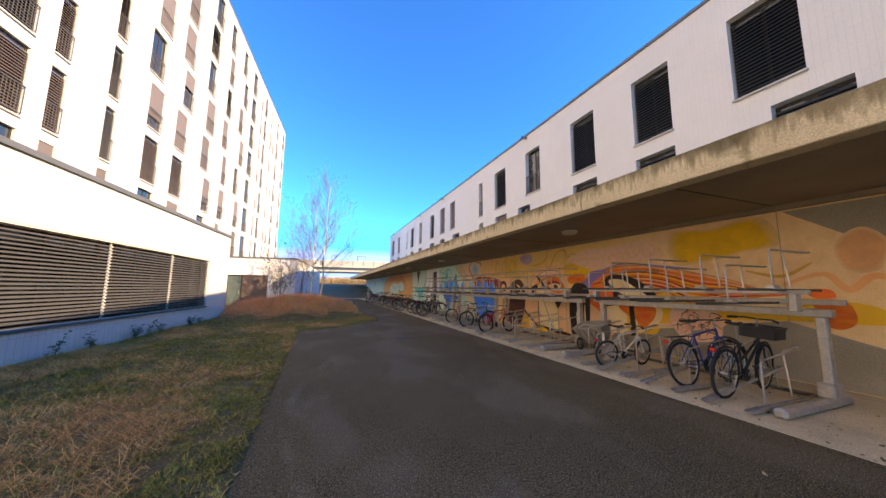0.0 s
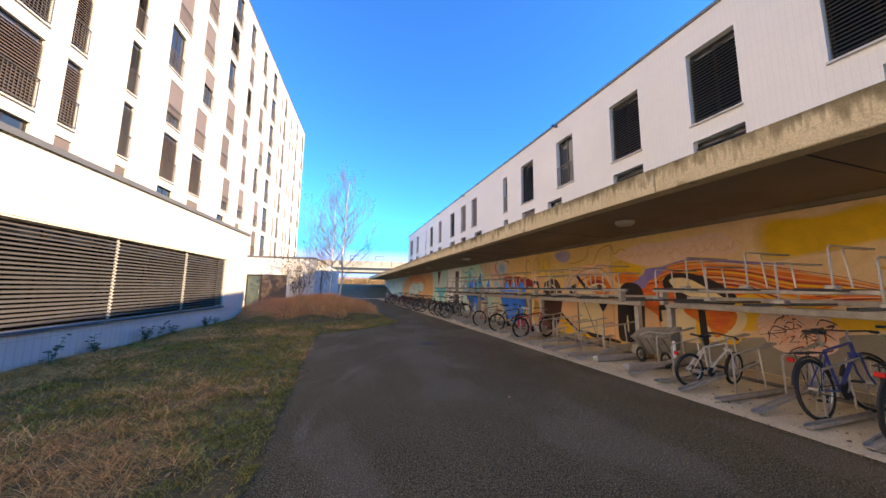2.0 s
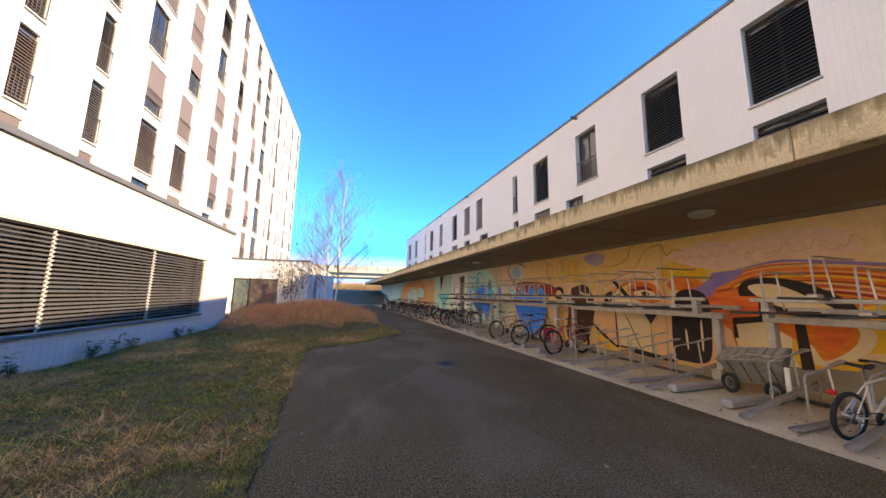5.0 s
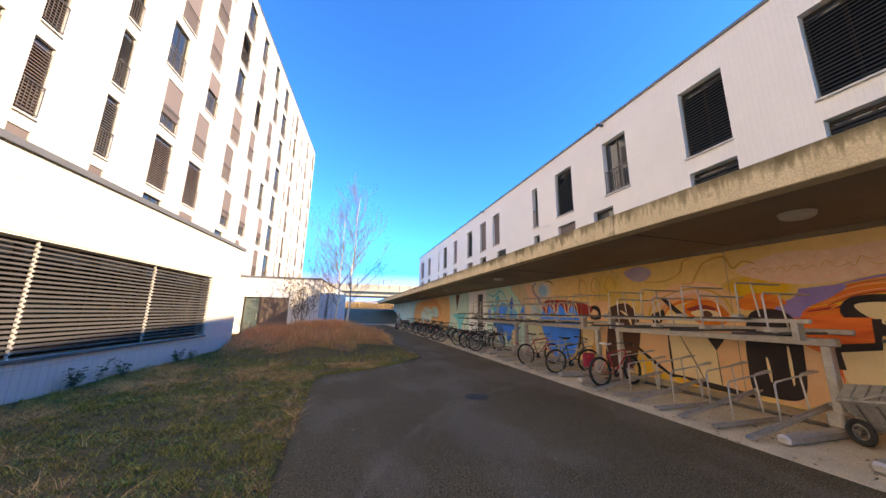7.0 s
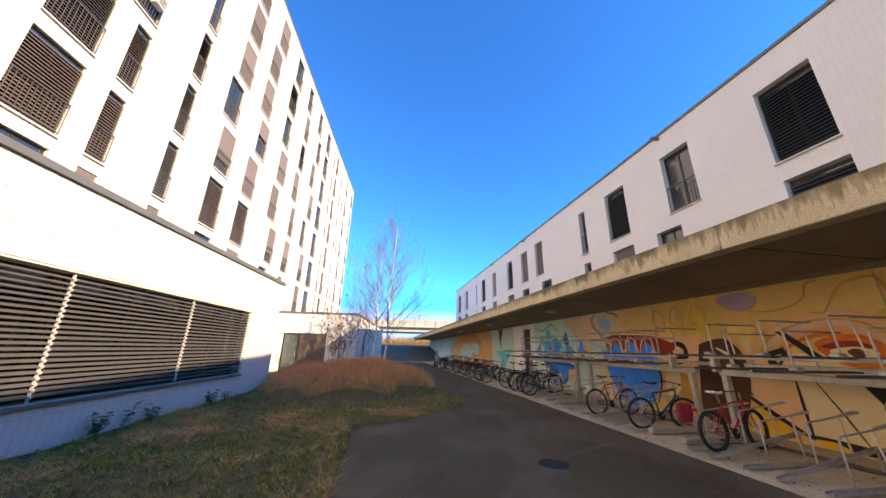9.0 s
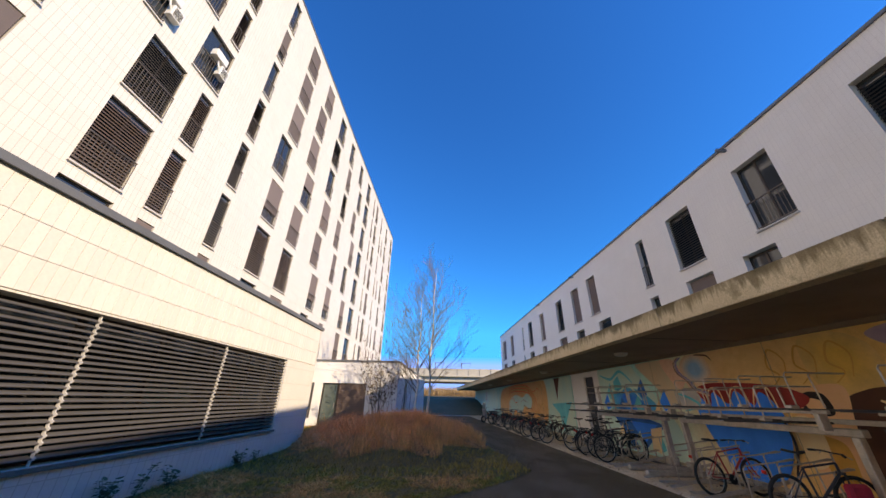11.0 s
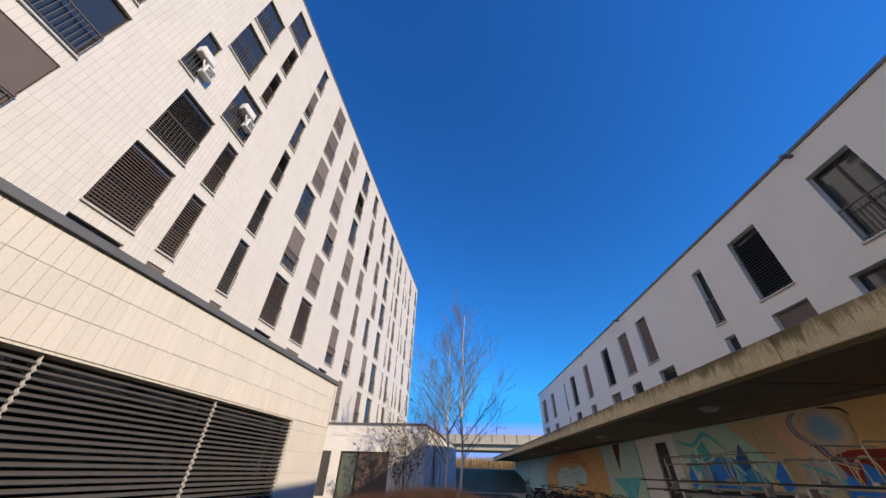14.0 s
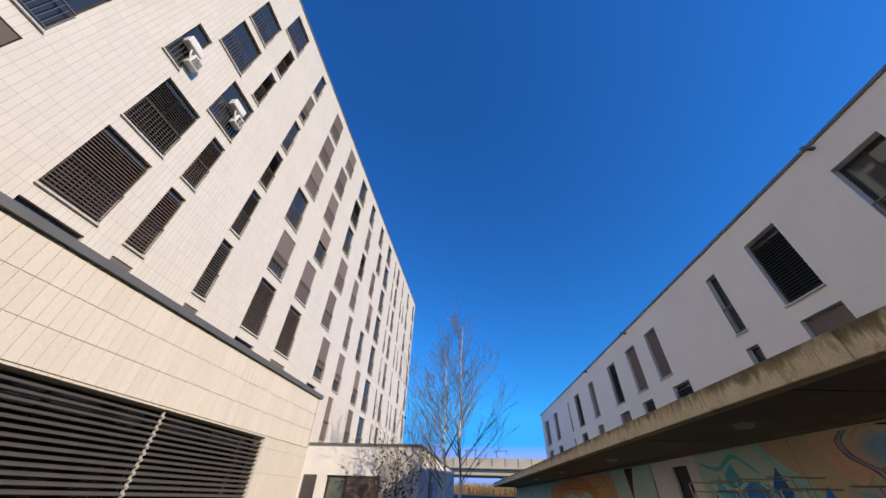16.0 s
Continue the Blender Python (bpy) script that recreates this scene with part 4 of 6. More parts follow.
stroke("teal", [(16.1, 1.9), (15.6, 1.75), (15.3, 1.55), (15.9, 1.42)], 0.08)
flat("teal", [(19.6, 2.4), (19.2, 2.6), (18.9, 1.9), (18.2, 1.85), (18.5, 1.5), (17.6, 1.2), (18.6, 1.1), (19.4, 1.3), (20.3, 1.2), (19.7, 1.7)], False)
soft("blue", "teal", [(19.4, 1.9), (18.3, 1.95), (17.5, 1.5), (18.2, 1.25), (19.3, 1.2)], steps=6, spread=0.7)
flat("navy", [(20.0, 1.2), (18.0, 1.15), (17.0, 0.95), (18.2, 0.2), (19.0, 0.05), (19.5, 0.6)], False)
flat("blue", [(18.9, 1.0), (17.4, 0.95), (18.3, 0.3)], False)
for k, c in enumerate(("blue", "teal", "cream", "navy", "blue", "paleteal", "teal", "navy", "teal", "cream", "blue")):
    y, z = 20.3 - 0.36 * k, (1.55, 1.95, 0.45, 1.4, 1.75, 0.3, 1.5, 2.0, 0.35, 1.3, 1.6)[k]
    flat(c, [(y + 0.28, z + 0.05), (y - 0.05, z + 0.42), (y - 0.22, z - 0.12), (y + 0.1, z - 0.22)], False)
stroke("paleteal", [(20.2, 2.3), (19.4, 2.0), (18.6, 2.2), (17.9, 1.7)], 0.09)
stroke("teal", [(20.6, 2.7), (19.8, 2.5), (19.0, 2.75), (18.3, 2.3)], 0.12)
flat("cream", [(17.8, 0.8), (17.2, 0.9), (17.5, 0.1), (17.9, 0.2)], False)
# beyond the entrance
flat("paleteal", [(29.2, 2.9), (23.85, 2.9), (23.85, 0.05), (27.0, 0.05)], False)
flat("teal", [(27.0, 1.5), (24.0, 1.6), (24.6, 1.1), (25.5, 0.15), (25.9, 1.0)], False)
flat("brown", [(26.3, 2.9), (25.4, 2.9), (25.8, 2.2), (26.0, 1.7)], False)
flat("sand", [(41.2, 2.4), (36, 2.92), (30.0, 2.92), (28.0, 2.8), (27.8, 0.9), (29.0, 0.06), (33, 0.05), (41.0, 0.06)])
flat("paleteal", [(37.6, 1.7), (35.6, 2.1), (33.6, 1.9), (32.2, 2.15), (31.0, 1.7), (31.6, 1.1), (33.0, 1.25), (34.2, 0.7), (36.0, 0.9), (37.0, 0.5), (38.2, 1.0)])
rm = random.Random(31)
for k in range(26):
    y, z, s = rm.uniform(28.4, 40.2), rm.uniform(0.4, 2.75), rm.uniform(0.4, 1.1)
    stroke(("red", "ochre", "orange", "brown", "peach", "darkred")[k % 6], [(y - s, z - 0.1), (y - 0.4 * s, z + 0.22 * rm.uniform(-1, 1)), (y + 0.2 * s, z + 0.25 * rm.uniform(-1, 1)), (y + 0.7 * s, z + 0.2 * rm.uniform(-1, 1)), (y + s, z)], rm.uniform(0.03, 0.10))
for k in range(5):
    stroke("ochre" if k % 2 else "red", [(40.5 - k * 0.4, 1.9 - 0.1 * k), (37.0, 2.75 - 0.1 * k), (32.5, 2.75 - 0.12 * k), (30.3 + 0.2 * k, 1.9), (29.8 + 0.3 * k, 0.8)], 0.07)
flat("paleteal", [(60, 2.9), (44, 2.9), (43, 1.4), (45, 0.05), (60, 0.05)], False)
for y in (3.05, 8.4, 12.9, 17.0, 28.6, 35.0, 42.0):
    part("joint", Mesh().box(WX - 0.062, WX - 0.058, y - 0.005, y + 0.005, 0.0, 2.93), PAINT["concrete"], mw, "panel joint in the concrete")

# ---- canopy lamps ----
for y in (6.45, 16.0, 23.4, 31.0, 39.0):
    lamp = thing("ceiling_lamp", "round opal ceiling lamp under the concrete canopy", "ceiling lamp", pose(5.98, y, 3.034), "canopy lamps")
    part("base", shared(("base",), lambda: Mesh().lathe([(0.20, -0.02), (0.20, 0.0)], 28), MAT["steel"]), None, lamp)
    part("cover", shared(("cover",), lambda: Mesh().lathe([(0.05, -0.095), (0.14, -0.088), (0.185, -0.06), (0.195, -0.02)], 28), MAT["lamp_shade"]), None, lamp)
for k in range(13):
    part("soffit_joint", shared(("soffit_joint",), lambda: Mesh().box(4.92, 7.46, -0.011, 0.011, 3.029, 3.0338), MAT["iron"]), None, canopy, at=pose(0, -7.26 + k * 5.16, 0))

# ---- two-tier cycle racks ----
def hoop(x0, z0, z1, x1, x2, z2, w=0.075):
    """A bent bar: up from (x0, z0), along to x1 and back, down at x2."""
    m = Mesh()
    m.tube([(x0 + 0.16, 0, z0), (x0 + 0.04, 0, z0), (x0, 0, z0 + 0.04), (x0 - 0.01, 0, z1 - 0.04), (x0 + 0.03, 0, z1), (x1 - 0.05, 0, z1 + z2), (x1, w / 2, z1 + z2), (x1 - 0.05, w, z1 + z2), (x2 + 0.03, w, z1 + z2 * 0.6), (x2, w, z1 + z2 * 0.6 - 0.04), (x2 + 0.01, w * 0.5, z0 + 0.04)], 0.0125, 7)
    return m


def channel(x0, x1, w=0.075, h=0.035):
    m = Mesh()
    m.box(x0, x1, -w / 2, w / 2, 0, 0.006)
    m.box(x0, x1, -w / 2 - 0.006, -w / 2, 0, h).box(x0, x1, w / 2, w / 2 + 0.006, 0, h)
    return m


def rack(y0, n, first_high):
    r = thing("bicycle_rack", "two-tier galvanised steel bicycle rack on a concrete strip", "bicycle rack", pose(0, y0, 0.012), "two-tier racks")
    length = 0.2 + (n - 1) * 0.44 + 0.33
    for y in (0, length):
        part("foot", shared(("foot",), lambda: Mesh().bevel_box(5.12, 6.75, -0.07, 0.07, 0, 0.115, 0.03), MAT["steel"]), None, r, "thick galvanised foot beam", at=pose(0, y, 0))
        part("post", shared(("post",), lambda: Mesh().bevel_box(6.33, 6.46, -0.05, 0.05, 0.11, 1.15, 0.012).bevel_box(6.22, 6.5, -0.085, 0.085, 0.115, 0.30, 0.02), MAT["steel"]), None, r, "upright post", at=pose(0, y, 0))
        part("bracket", shared(("bracket",), lambda: Mesh().bevel_box(6.0, 6.16, -0.04, 0.04, 1.22, 1.5, 0.01), MAT["steel"]), None, r, at=pose(0, y + (0.12 if y == 0 else -0.12), 0))
    part("beam", Mesh().bevel_box(6.36, 6.50, -0.10, length + 0.10, 1.15, 1.26, 0.012), MAT["steel"], r, "long galvanised beam")
    part("rear_beam", Mesh().bevel_box(6.95, 7.03, -0.05, length + 0.05, 1.3, 1.38, 0.01), MAT["steel"], r)
    part("upper_beam", Mesh().bevel_box(6.0, 6.08, -0.05, length + 0.05, 1.46, 1.52, 0.01), MAT["steel"], r)
    part("floor_beam", Mesh().bevel_box(6.62, 6.68, -0.05, length + 0.05, 0.0, 0.05, 0.01), MAT["steel_dark"], r)
    for k in range(n):
        y = 0.2 + k * 0.44
        high = (k % 2 == 0) == first_high
        # upper tier
        z = 1.50 if high else 1.30
        part("tray", shared(("tray",), lambda: channel(5.05, 6.95), MAT["steel_dark"]), None, r, "dark channel tray", at=pose(0.0 if high else -0.12, y, z))
        part("hoop", shared(("hoop",), lambda: hoop(5.9, 0.0, 0.58, 7.05, 6.42, 0.01), MAT["steel"]), None, r, "bent tube holder", at=pose(0.0 if high else -0.2, y + 0.05, z + 0.01))
        part("clamp", shared(("clamp",), lambda: Mesh().bevel_box(5.68, 5.84, -0.05, 0.05, 0.02, 0.08, 0.012), MAT["steel"]), None, r, at=pose(0.0 if high else -0.1, y, z))
        # lower tier
        tilt = 0 if high else -9
        part("tray", shared(("low_tray",), lambda: channel(5.05, 6.95), MAT["steel"]), None, r, "galvanised channel tray", at=pose(4.87 if not high else 4.93, y, 0.02, 0, tilt, 0) @ pose(-5.05, 0, 0))
        part("hoop", shared(("low_hoop",), lambda: hoop(5.4, 0.0, 0.56, 6.45, 6.12, 0.11), MAT["steel"]), None, r, "bent tube holder", at=pose(0.0 if high else 0.22, y + 0.05, 0.03 if high else 0.10))
        if not high:
            part("strut", shared(("strut",), lambda: Mesh().tube([(6.64, 0, 0.0), (6.64, 0, 0.36)], 0.016, 6), MAT["steel"]), None, r, at=pose(0, y, 0))
    return r


for y0, n, hi in ((2.26, 8, True), (6.62, 8, False), (10.95, 8, True), (15.3, 8, False)):
    rack(y0, n, hi)

# ---- bicycles ----
RUBBER = material("worn black rubber", (0.022, 0.021, 0.020), 0.85, fine=0.15)
BLACKP = material("black plastic", (0.018, 0.018, 0.019), 0.55, fine=0.08)
CHROME = material("dull chrome", (0.50, 0.49, 0.47), 0.3, metal=0.9, fine=0.08)
REFLECT = material("red reflector", (0.65, 0.03, 0.02), 0.25, spec=0.8)


def ring(r, rr, n=28, k=7):
    return Mesh().tube([(r * math.cos(2 * math.pi * a / n), 0, r * math.sin(2 * math.pi * a / n)) for a in range(n)], rr, k, closed=True)


def spokes(r):
    m = Mesh()
    for a in range(20):
        w, q = 2 * math.pi * a / 20, (0.03 if a % 2 else -0.03)
        m.tube([(0.02 * math.cos(w + 1.2 * (1 if a % 4 < 2 else -1)), q, 0.02 * math.sin(w + 1.2 * (1 if a % 4 < 2 else -1))), (r * math.cos(w), 0, r * math.sin(w))], 0.0018, 3, caps=False)
    m.tube([(0, -0.05, 0), (0, 0.05, 0)], 0.022, 10)
    return m


def bicycle(label, at, colour, r=0.34, scale=1.0, upright=False, basket=False, carrier=True, thick=0.022, saddle=None, rims=None, guards=True, steer=0.0):
    """A bicycle standing along +x, its ground point below the middle."""
    b = thing("bicycle", label, "bicycle", at, "parked bicycles")
    paint_ = material("bicycle paint", colour, 0.35, fine=0.06, spec=0.6)
    s = scale
    L = 0.53 * s
    for x, nm in ((-L, "rear_wheel"), (L, "front_wheel")):
        wh = part(nm, shared(("tyre", r, thick), lambda: ring(r - thick, thick), RUBBER), None, b, at=pose(x, 0, r, 0, 0, steer if x > 0 else 0))
        part("rim", shared(("rim", r), lambda: ring(r - 0.045, 0.009, 28, 5), rims or CHROME), None, wh)
        part("spokes", shared(("spokes", r), lambda: spokes(r - 0.045), CHROME), None, wh)
        if guards:
            a0, a1 = (20, 170) if x < 0 else (10, 165)
            g = Mesh().tube([((r + 0.025) * math.cos(radians(a0 + (a1 - a0) * k / 12)), 0, (r + 0.025) * math.sin(radians(a0 + (a1 - a0) * k / 12))) for k in range(13)], 0.014, 5)
            part("mudguard", g, BLACKP, wh)
    bb, seat, head_t, head_b, rear, front = (-0.08 * s, 0, 0.29 * s), (-0.21 * s, 0, 0.80 * s), (0.35 * s, 0, 0.84 * s), (0.37 * s, 0, 0.70 * s), (-L, 0, r), (L, 0, r)
    low = 0.48 * s if upright else 0.76 * s
    fr = Mesh()
    st = [seat[i] + (bb[i] - seat[i]) * 0.08 for i in range(3)]
    mid = (seat[0] + (bb[0] - seat[0]) * (0.55 if upright else 0.1), 0, low if upright else 0.76 * s)
    fr.tube([bb, st], 0.016 * s, 8).tube([bb, head_b], 0.021 * s, 8).tube([mid, head_t if not upright else (0.36 * s, 0, 0.76 * s)], 0.016 * s, 8).tube([head_b, head_t], 0.021 * s, 8)
    for q in (-0.05, 0.05):
        fr.tube([(bb[0], q * 0.6, bb[2]), (rear[0], q, rear[2])], 0.010 * s, 6).tube([(mid[0], q * 0.3, seat[2] - 0.06), (rear[0], q, rear[2])], 0.009 * s, 6)
    part("frame", fr, paint_, b)
    fk = Mesh()
    for q in (-0.045, 0.045):
        fk.tube([(head_b[0] + 0.01, q, head_b[2]), (0.45 * s, q, 0.45 * s), (front[0], q, front[2])], 0.012 * s, 6)
    fk.box(head_b[0] - 0.01, head_b[0] + 0.03, -0.055, 0.055, head_b[2] - 0.02, head_b[2] + 0.02)
    part("fork", fk, paint_ if not upright else BLACKP, b)
    hz = (1.06 if upright else 0.98) * s
    part("stem", Mesh().tube([head_t, (0.33 * s, 0, hz - 0.02), (0.37 * s, 0, hz)], 0.013 * s, 7), CHROME, b)
    bar = part("handlebar", Mesh().tube([(0.30 * s - (0.12 if upright else 0.04), -0.29 * s, hz), (0.36 * s, -0.17 * s, hz + 0.01), (0.37 * s, 0, hz), (0.36 * s, 0.17 * s, hz + 0.01), (0.30 * s - (0.12 if upright else 0.04), 0.29 * s, hz)], 0.011, 7), BLACKP, b)
    for q in (-1, 1):
        part("grip", Mesh().tube([(0.30 * s - (0.12 if upright else 0.04), q * 0.29 * s, hz), (0.33 * s - (0.06 if upright else 0.02), q * 0.21 * s, hz + 0.005)], 0.017, 8), RUBBER, bar)
        part("brake_lever", Mesh().tube([(0.36 * s, q * 0.18 * s, hz), (0.40 * s, q * 0.25 * s, hz - 0.04)], 0.006, 5), CHROME, bar)
    post_top = (-0.24 * s, 0, (0.98 if upright else 0.95) * s)
    part("seat_post", Mesh().tube([seat, post_top], 0.0135, 8), CHROME, b)
    sd = Mesh()
    for k, (x, w) in enumerate(((-0.13, 0.085), (-0.10, 0.095), (-0.02, 0.075), (0.06, 0.035), (0.14, 0.022), (0.15, 0.012))):
        z = post_top[2] + 0.05 - 0.012 * (k in (2, 3)) + 0.01 * (k < 2)
        sd.v += [(post_top[0] + x, -w, z - 0.03), (post_top[0] + x, -w * 0.8, z), (post_top[0] + x, w * 0.8, z), (post_top[0] + x, w, z - 0.03)]
        if k:
            i = 4 * k
            sd.f += [(i - 4, i - 3, i + 1, i), (i - 3, i - 2, i + 2, i + 1), (i - 2, i - 1, i + 3, i + 2), (i - 1, i - 4, i, i + 3)]
    sd.f += [(0, 1, 2, 3), (23, 22, 21, 20)]
    sd.smooth = True
    part("saddle", sd, saddle or BLACKP, b)
    cr = part("chainring", Mesh().lathe([(0.085 * s, -0.004), (0.085 * s, 0.004)], 20, m=pose(bb[0], -0.05, bb[2], 90, 0, 0)), BLACKP, b)
    for q, an in ((-1, 50), (1, 230)):
        e = (bb[0] + 0.165 * s * math.cos(radians(an)), q * 0.07, bb[2] + 0.165 * s * math.sin(radians(an)))
        part("crank", Mesh().tube([(bb[0], q * 0.065, bb[2]), e], 0.010, 6), CHROME, cr)
        part("pedal", Mesh().box(e[0] - 0.045, e[0] + 0.045, e[1] + (0.01 if q > 0 else -0.09), e[1] + (0.09 if q > 0 else -0.01), e[2] - 0.012, e[2] + 0.012), BLACKP, cr)
    part("chain", Mesh().tube([(bb[0], -0.05, bb[2] + 0.083 * s), (-L, -0.05, r + 0.04), (-L - 0.04, -0.05, r), (-L, -0.05, r - 0.04), (bb[0], -0.05, bb[2] - 0.083 * s)], 0.006, 5), BLACKP, b)
    if carrier:
        c = Mesh()
        zc = 2 * r + 0.07
        for q in (-0.06, 0.0, 0.06):
            c.tube([(-L - 0.24, q, zc), (-L + 0.22, q, zc)], 0.006, 5)
        for q in (-0.06, 0.06):
            c.tube([(-L, q, r), (-L - 0.10, q, zc)], 0.005, 5).tube([(-L, q, r), (-L + 0.12, q, zc)], 0.005, 5)
        for x in (-0.24, -0.05, 0.2):
            c.tube([(-L + x, -0.065, zc), (-L + x, 0.065, zc)], 0.006, 5)
        part("carrier", c, BLACKP, b)
    part("reflector", Mesh().bevel_box(-L - r * 0.75 - 0.06, -L - r * 0.75 - 0.035, -0.035, 0.035, 2 * r - 0.02, 2 * r + 0.03, 0.006), REFLECT, b, "red rear reflector")
    if basket:
        k = part("basket", Mesh().box(0.30, 0.66, -0.2, 0.2, 0.78, 0.79).box(0.30, 0.31, -0.2, 0.2, 0.79, 0.94).box(0.65, 0.66, -0.2, 0.2, 0.79, 0.94).box(0.31, 0.65, -0.2, -0.19, 0.79, 0.94).box(0.31, 0.65, 0.19, 0.2, 0.79, 0.94), BLACKP, b, "black plastic crate")
        part("rim", Mesh().box(0.29, 0.67, -0.215, -0.2, 0.925, 0.955).box(0.29, 0.67, 0.2, 0.215, 0.925, 0.955).box(0.285, 0.30, -0.2, 0.2, 0.925, 0.955).box(0.66, 0.675, -0.2, 0.2, 0.925, 0.955), BLACKP, k)
    return b


Z0 = 0.035
bicycle("black city bicycle with a front crate in a steel rack", pose(5.80, 2.90, Z0, 4, 0, 3), (0.02, 0.02, 0.022), upright=True, basket=True, steer=6)
bicycle("blue and black city bicycle with a rear carrier", pose(5.86, 3.38, Z0, -5, 0, -2), (0.03, 0.05, 0.22), steer=-14)
bicycle("small white child's bicycle with red details in a rack", pose(5.62, 4.72, Z0, 5, 0, -8), (0.62, 0.58, 0.52), r=0.255, scale=0.78, carrier=False, guards=False, thick=0.024, steer=15)
bicycle("red mountain bicycle with a pale saddle in a rack", pose(5.72, 9.70, Z0, -3, 0, 4), (0.46, 0.02, 0.03), r=0.31, scale=0.9, thick=0.03, carrier=False, guards=False, steer=8, saddle=MAT["white_metal"])
bicycle("dark grey mountain bicycle leaning in a rack", pose(5.72, 11.2, Z0, 4, 0, -5), (0.03, 0.035, 0.05), r=0.31, scale=0.92, thick=0.027, carrier=False, guards=False, steer=-10)
bicycle("red and silver mountain bicycle in a rack", pose(5.72, 12.7, Z0, -4, 0, 3), (0.42, 0.04, 0.03), r=0.31, scale=0.92, thick=0.026, carrier=False, guards=False)
for k, (y, c) in enumerate(((16.2, (0.02, 0.02, 0.02)), (16.8, (0.03, 0.03, 0.035)), (17.3, (0.02, 0.02, 0.02)), (17.9, (0.05, 0.05, 0.055)), (18.4, (0.02, 0.022, 0.02)))):
    bicycle("black bicycle parked in the steel rack", pose(5.55 + 0.12 * (k % 2), y, Z0, (-5, 4, -3, 5, 3)[k], 0, (4, -6, 2, 7, -3)[k]), c, upright=k % 2 == 0, carrier=True, steer=(10, -20, 5, 25, 0)[k])
COLS = [(0.02, 0.02, 0.02), (0.04, 0.05, 0.04), (0.20, 0.19, 0.17), (0.02, 0.03, 0.06), (0.03, 0.03, 0.03), (0.10, 0.02, 0.02), (0.03, 0.04, 0.03)]
rb2 = random.Random(3)
for k in range(17):
    y = 20.9 + k * 0.78 + rb2.uniform(-0.15, 0.15)
    bicycle("dark bicycle parked on the concrete strip beside others", pose(5.35 + rb2.uniform(-0.12, 0.2), y, 0.015, rb2.uniform(-8, 8), 0, rb2.uniform(-12, 22)), COLS[k % 7], upright=rb2.random() < 0.5, carrier=rb2.random() < 0.7, steer=rb2.uniform(-25, 25), guards=rb2.random() < 0.6)

# ---- lawn, mound, meadow ----
def height(x, y):
    """The soil's height over the court's lawn."""
    m = max(0.0, 1 - ((x + 1.3) / 3.9) ** 2 - ((y - 20.6) / 5.6) ** 2)
    return 0.86 * m ** 0.8 * (0.85 + 0.3 * noise.noise((x * 0.6, y * 0.6, 2.0))) + 0.05 * noise.noise((x * 0.5, y * 0.5, 0)) + 0.025 * noise.noise((x * 2.2, y * 2.2, 5)) - 0.005


def edge_x(y):
    for (xa, ya), (xb, yb) in zip(edge, edge[1:]):
        if ya <= y <= yb:
            return xa + (xb - xa) * (y - ya) / (yb - ya)
    return 0.6


def lawn_sheet():
    m = Mesh()
    nx, ys_ = 34, [-14 + 0.45 * k for k in range(134)]
    for y in ys_:
        e = edge_x(y) + 0.03 * noise.noise((y * 3, 0, 9))
        for k in range(nx + 1):
            x = -12.0 + (e + 12.0) * (k / nx) ** 0.8
            z = height(x, y) * min(1.0, (e - x) / 0.5 + 0.15) + 0.012
            m.v.append((x, y, z))
    w = nx + 1
    for j in range(len(ys_) - 1):
        for k in range(nx):
            m.f.append((j * w + k, j * w + k + 1, j * w + w + k + 1, j * w + w + k))
    m.smooth = True
    return m


piece("lawn", lawn_sheet(), MAT["soil"], "uneven mossy lawn soil with a low mound", kind="structure")


def blades(name, label, pts, h, w, lean, mat, category="grass", bend=True):
    """Many separate grass blades as one object: pts (n, 3), heights h, widths w, lean in metres per metre."""
    n = len(pts)
    r = np.random.RandomState(len(name) + n)
    ang, la = r.uniform(0, 2 * np.pi, n), r.uniform(0, 2 * np.pi, n)
    side = np.stack([np.cos(ang), np.sin(ang), np.zeros(n)], 1) * (w / 2)[:, None]
    tip = np.stack([np.cos(la) * lean * h, np.sin(la) * lean * h, h], 1)
    mid = tip * np.array([0.35, 0.35, 0.6])
    v = np.stack([pts - side, pts + side, pts + mid + side * 0.7, pts + mid - side * 0.7, pts + tip], 1).reshape(-1, 3)
    me = bpy.data.meshes.new(name)
    me.vertices.add(n * 5)
    me.vertices.foreach_set("co", v.ravel())
    base_ = np.arange(n)[:, None] * 5
    loops = (base_ + np.array([0, 1, 2, 3, 3, 2, 4])).ravel()
    me.loops.add(n * 7)
    me.loops.foreach_set("vertex_index", loops)
    me.polygons.add(n * 2)
    me.polygons.foreach_set("loop_start", (np.arange(n)[:, None] * 7 + np.array([0, 4])).ravel())
    me.polygons.foreach_set("loop_total", np.tile([4, 3], n))
    me.materials.append(mat)
    me.update(calc_edges=True)
    return tagged(new(name, me), label, category, kind="stuff")


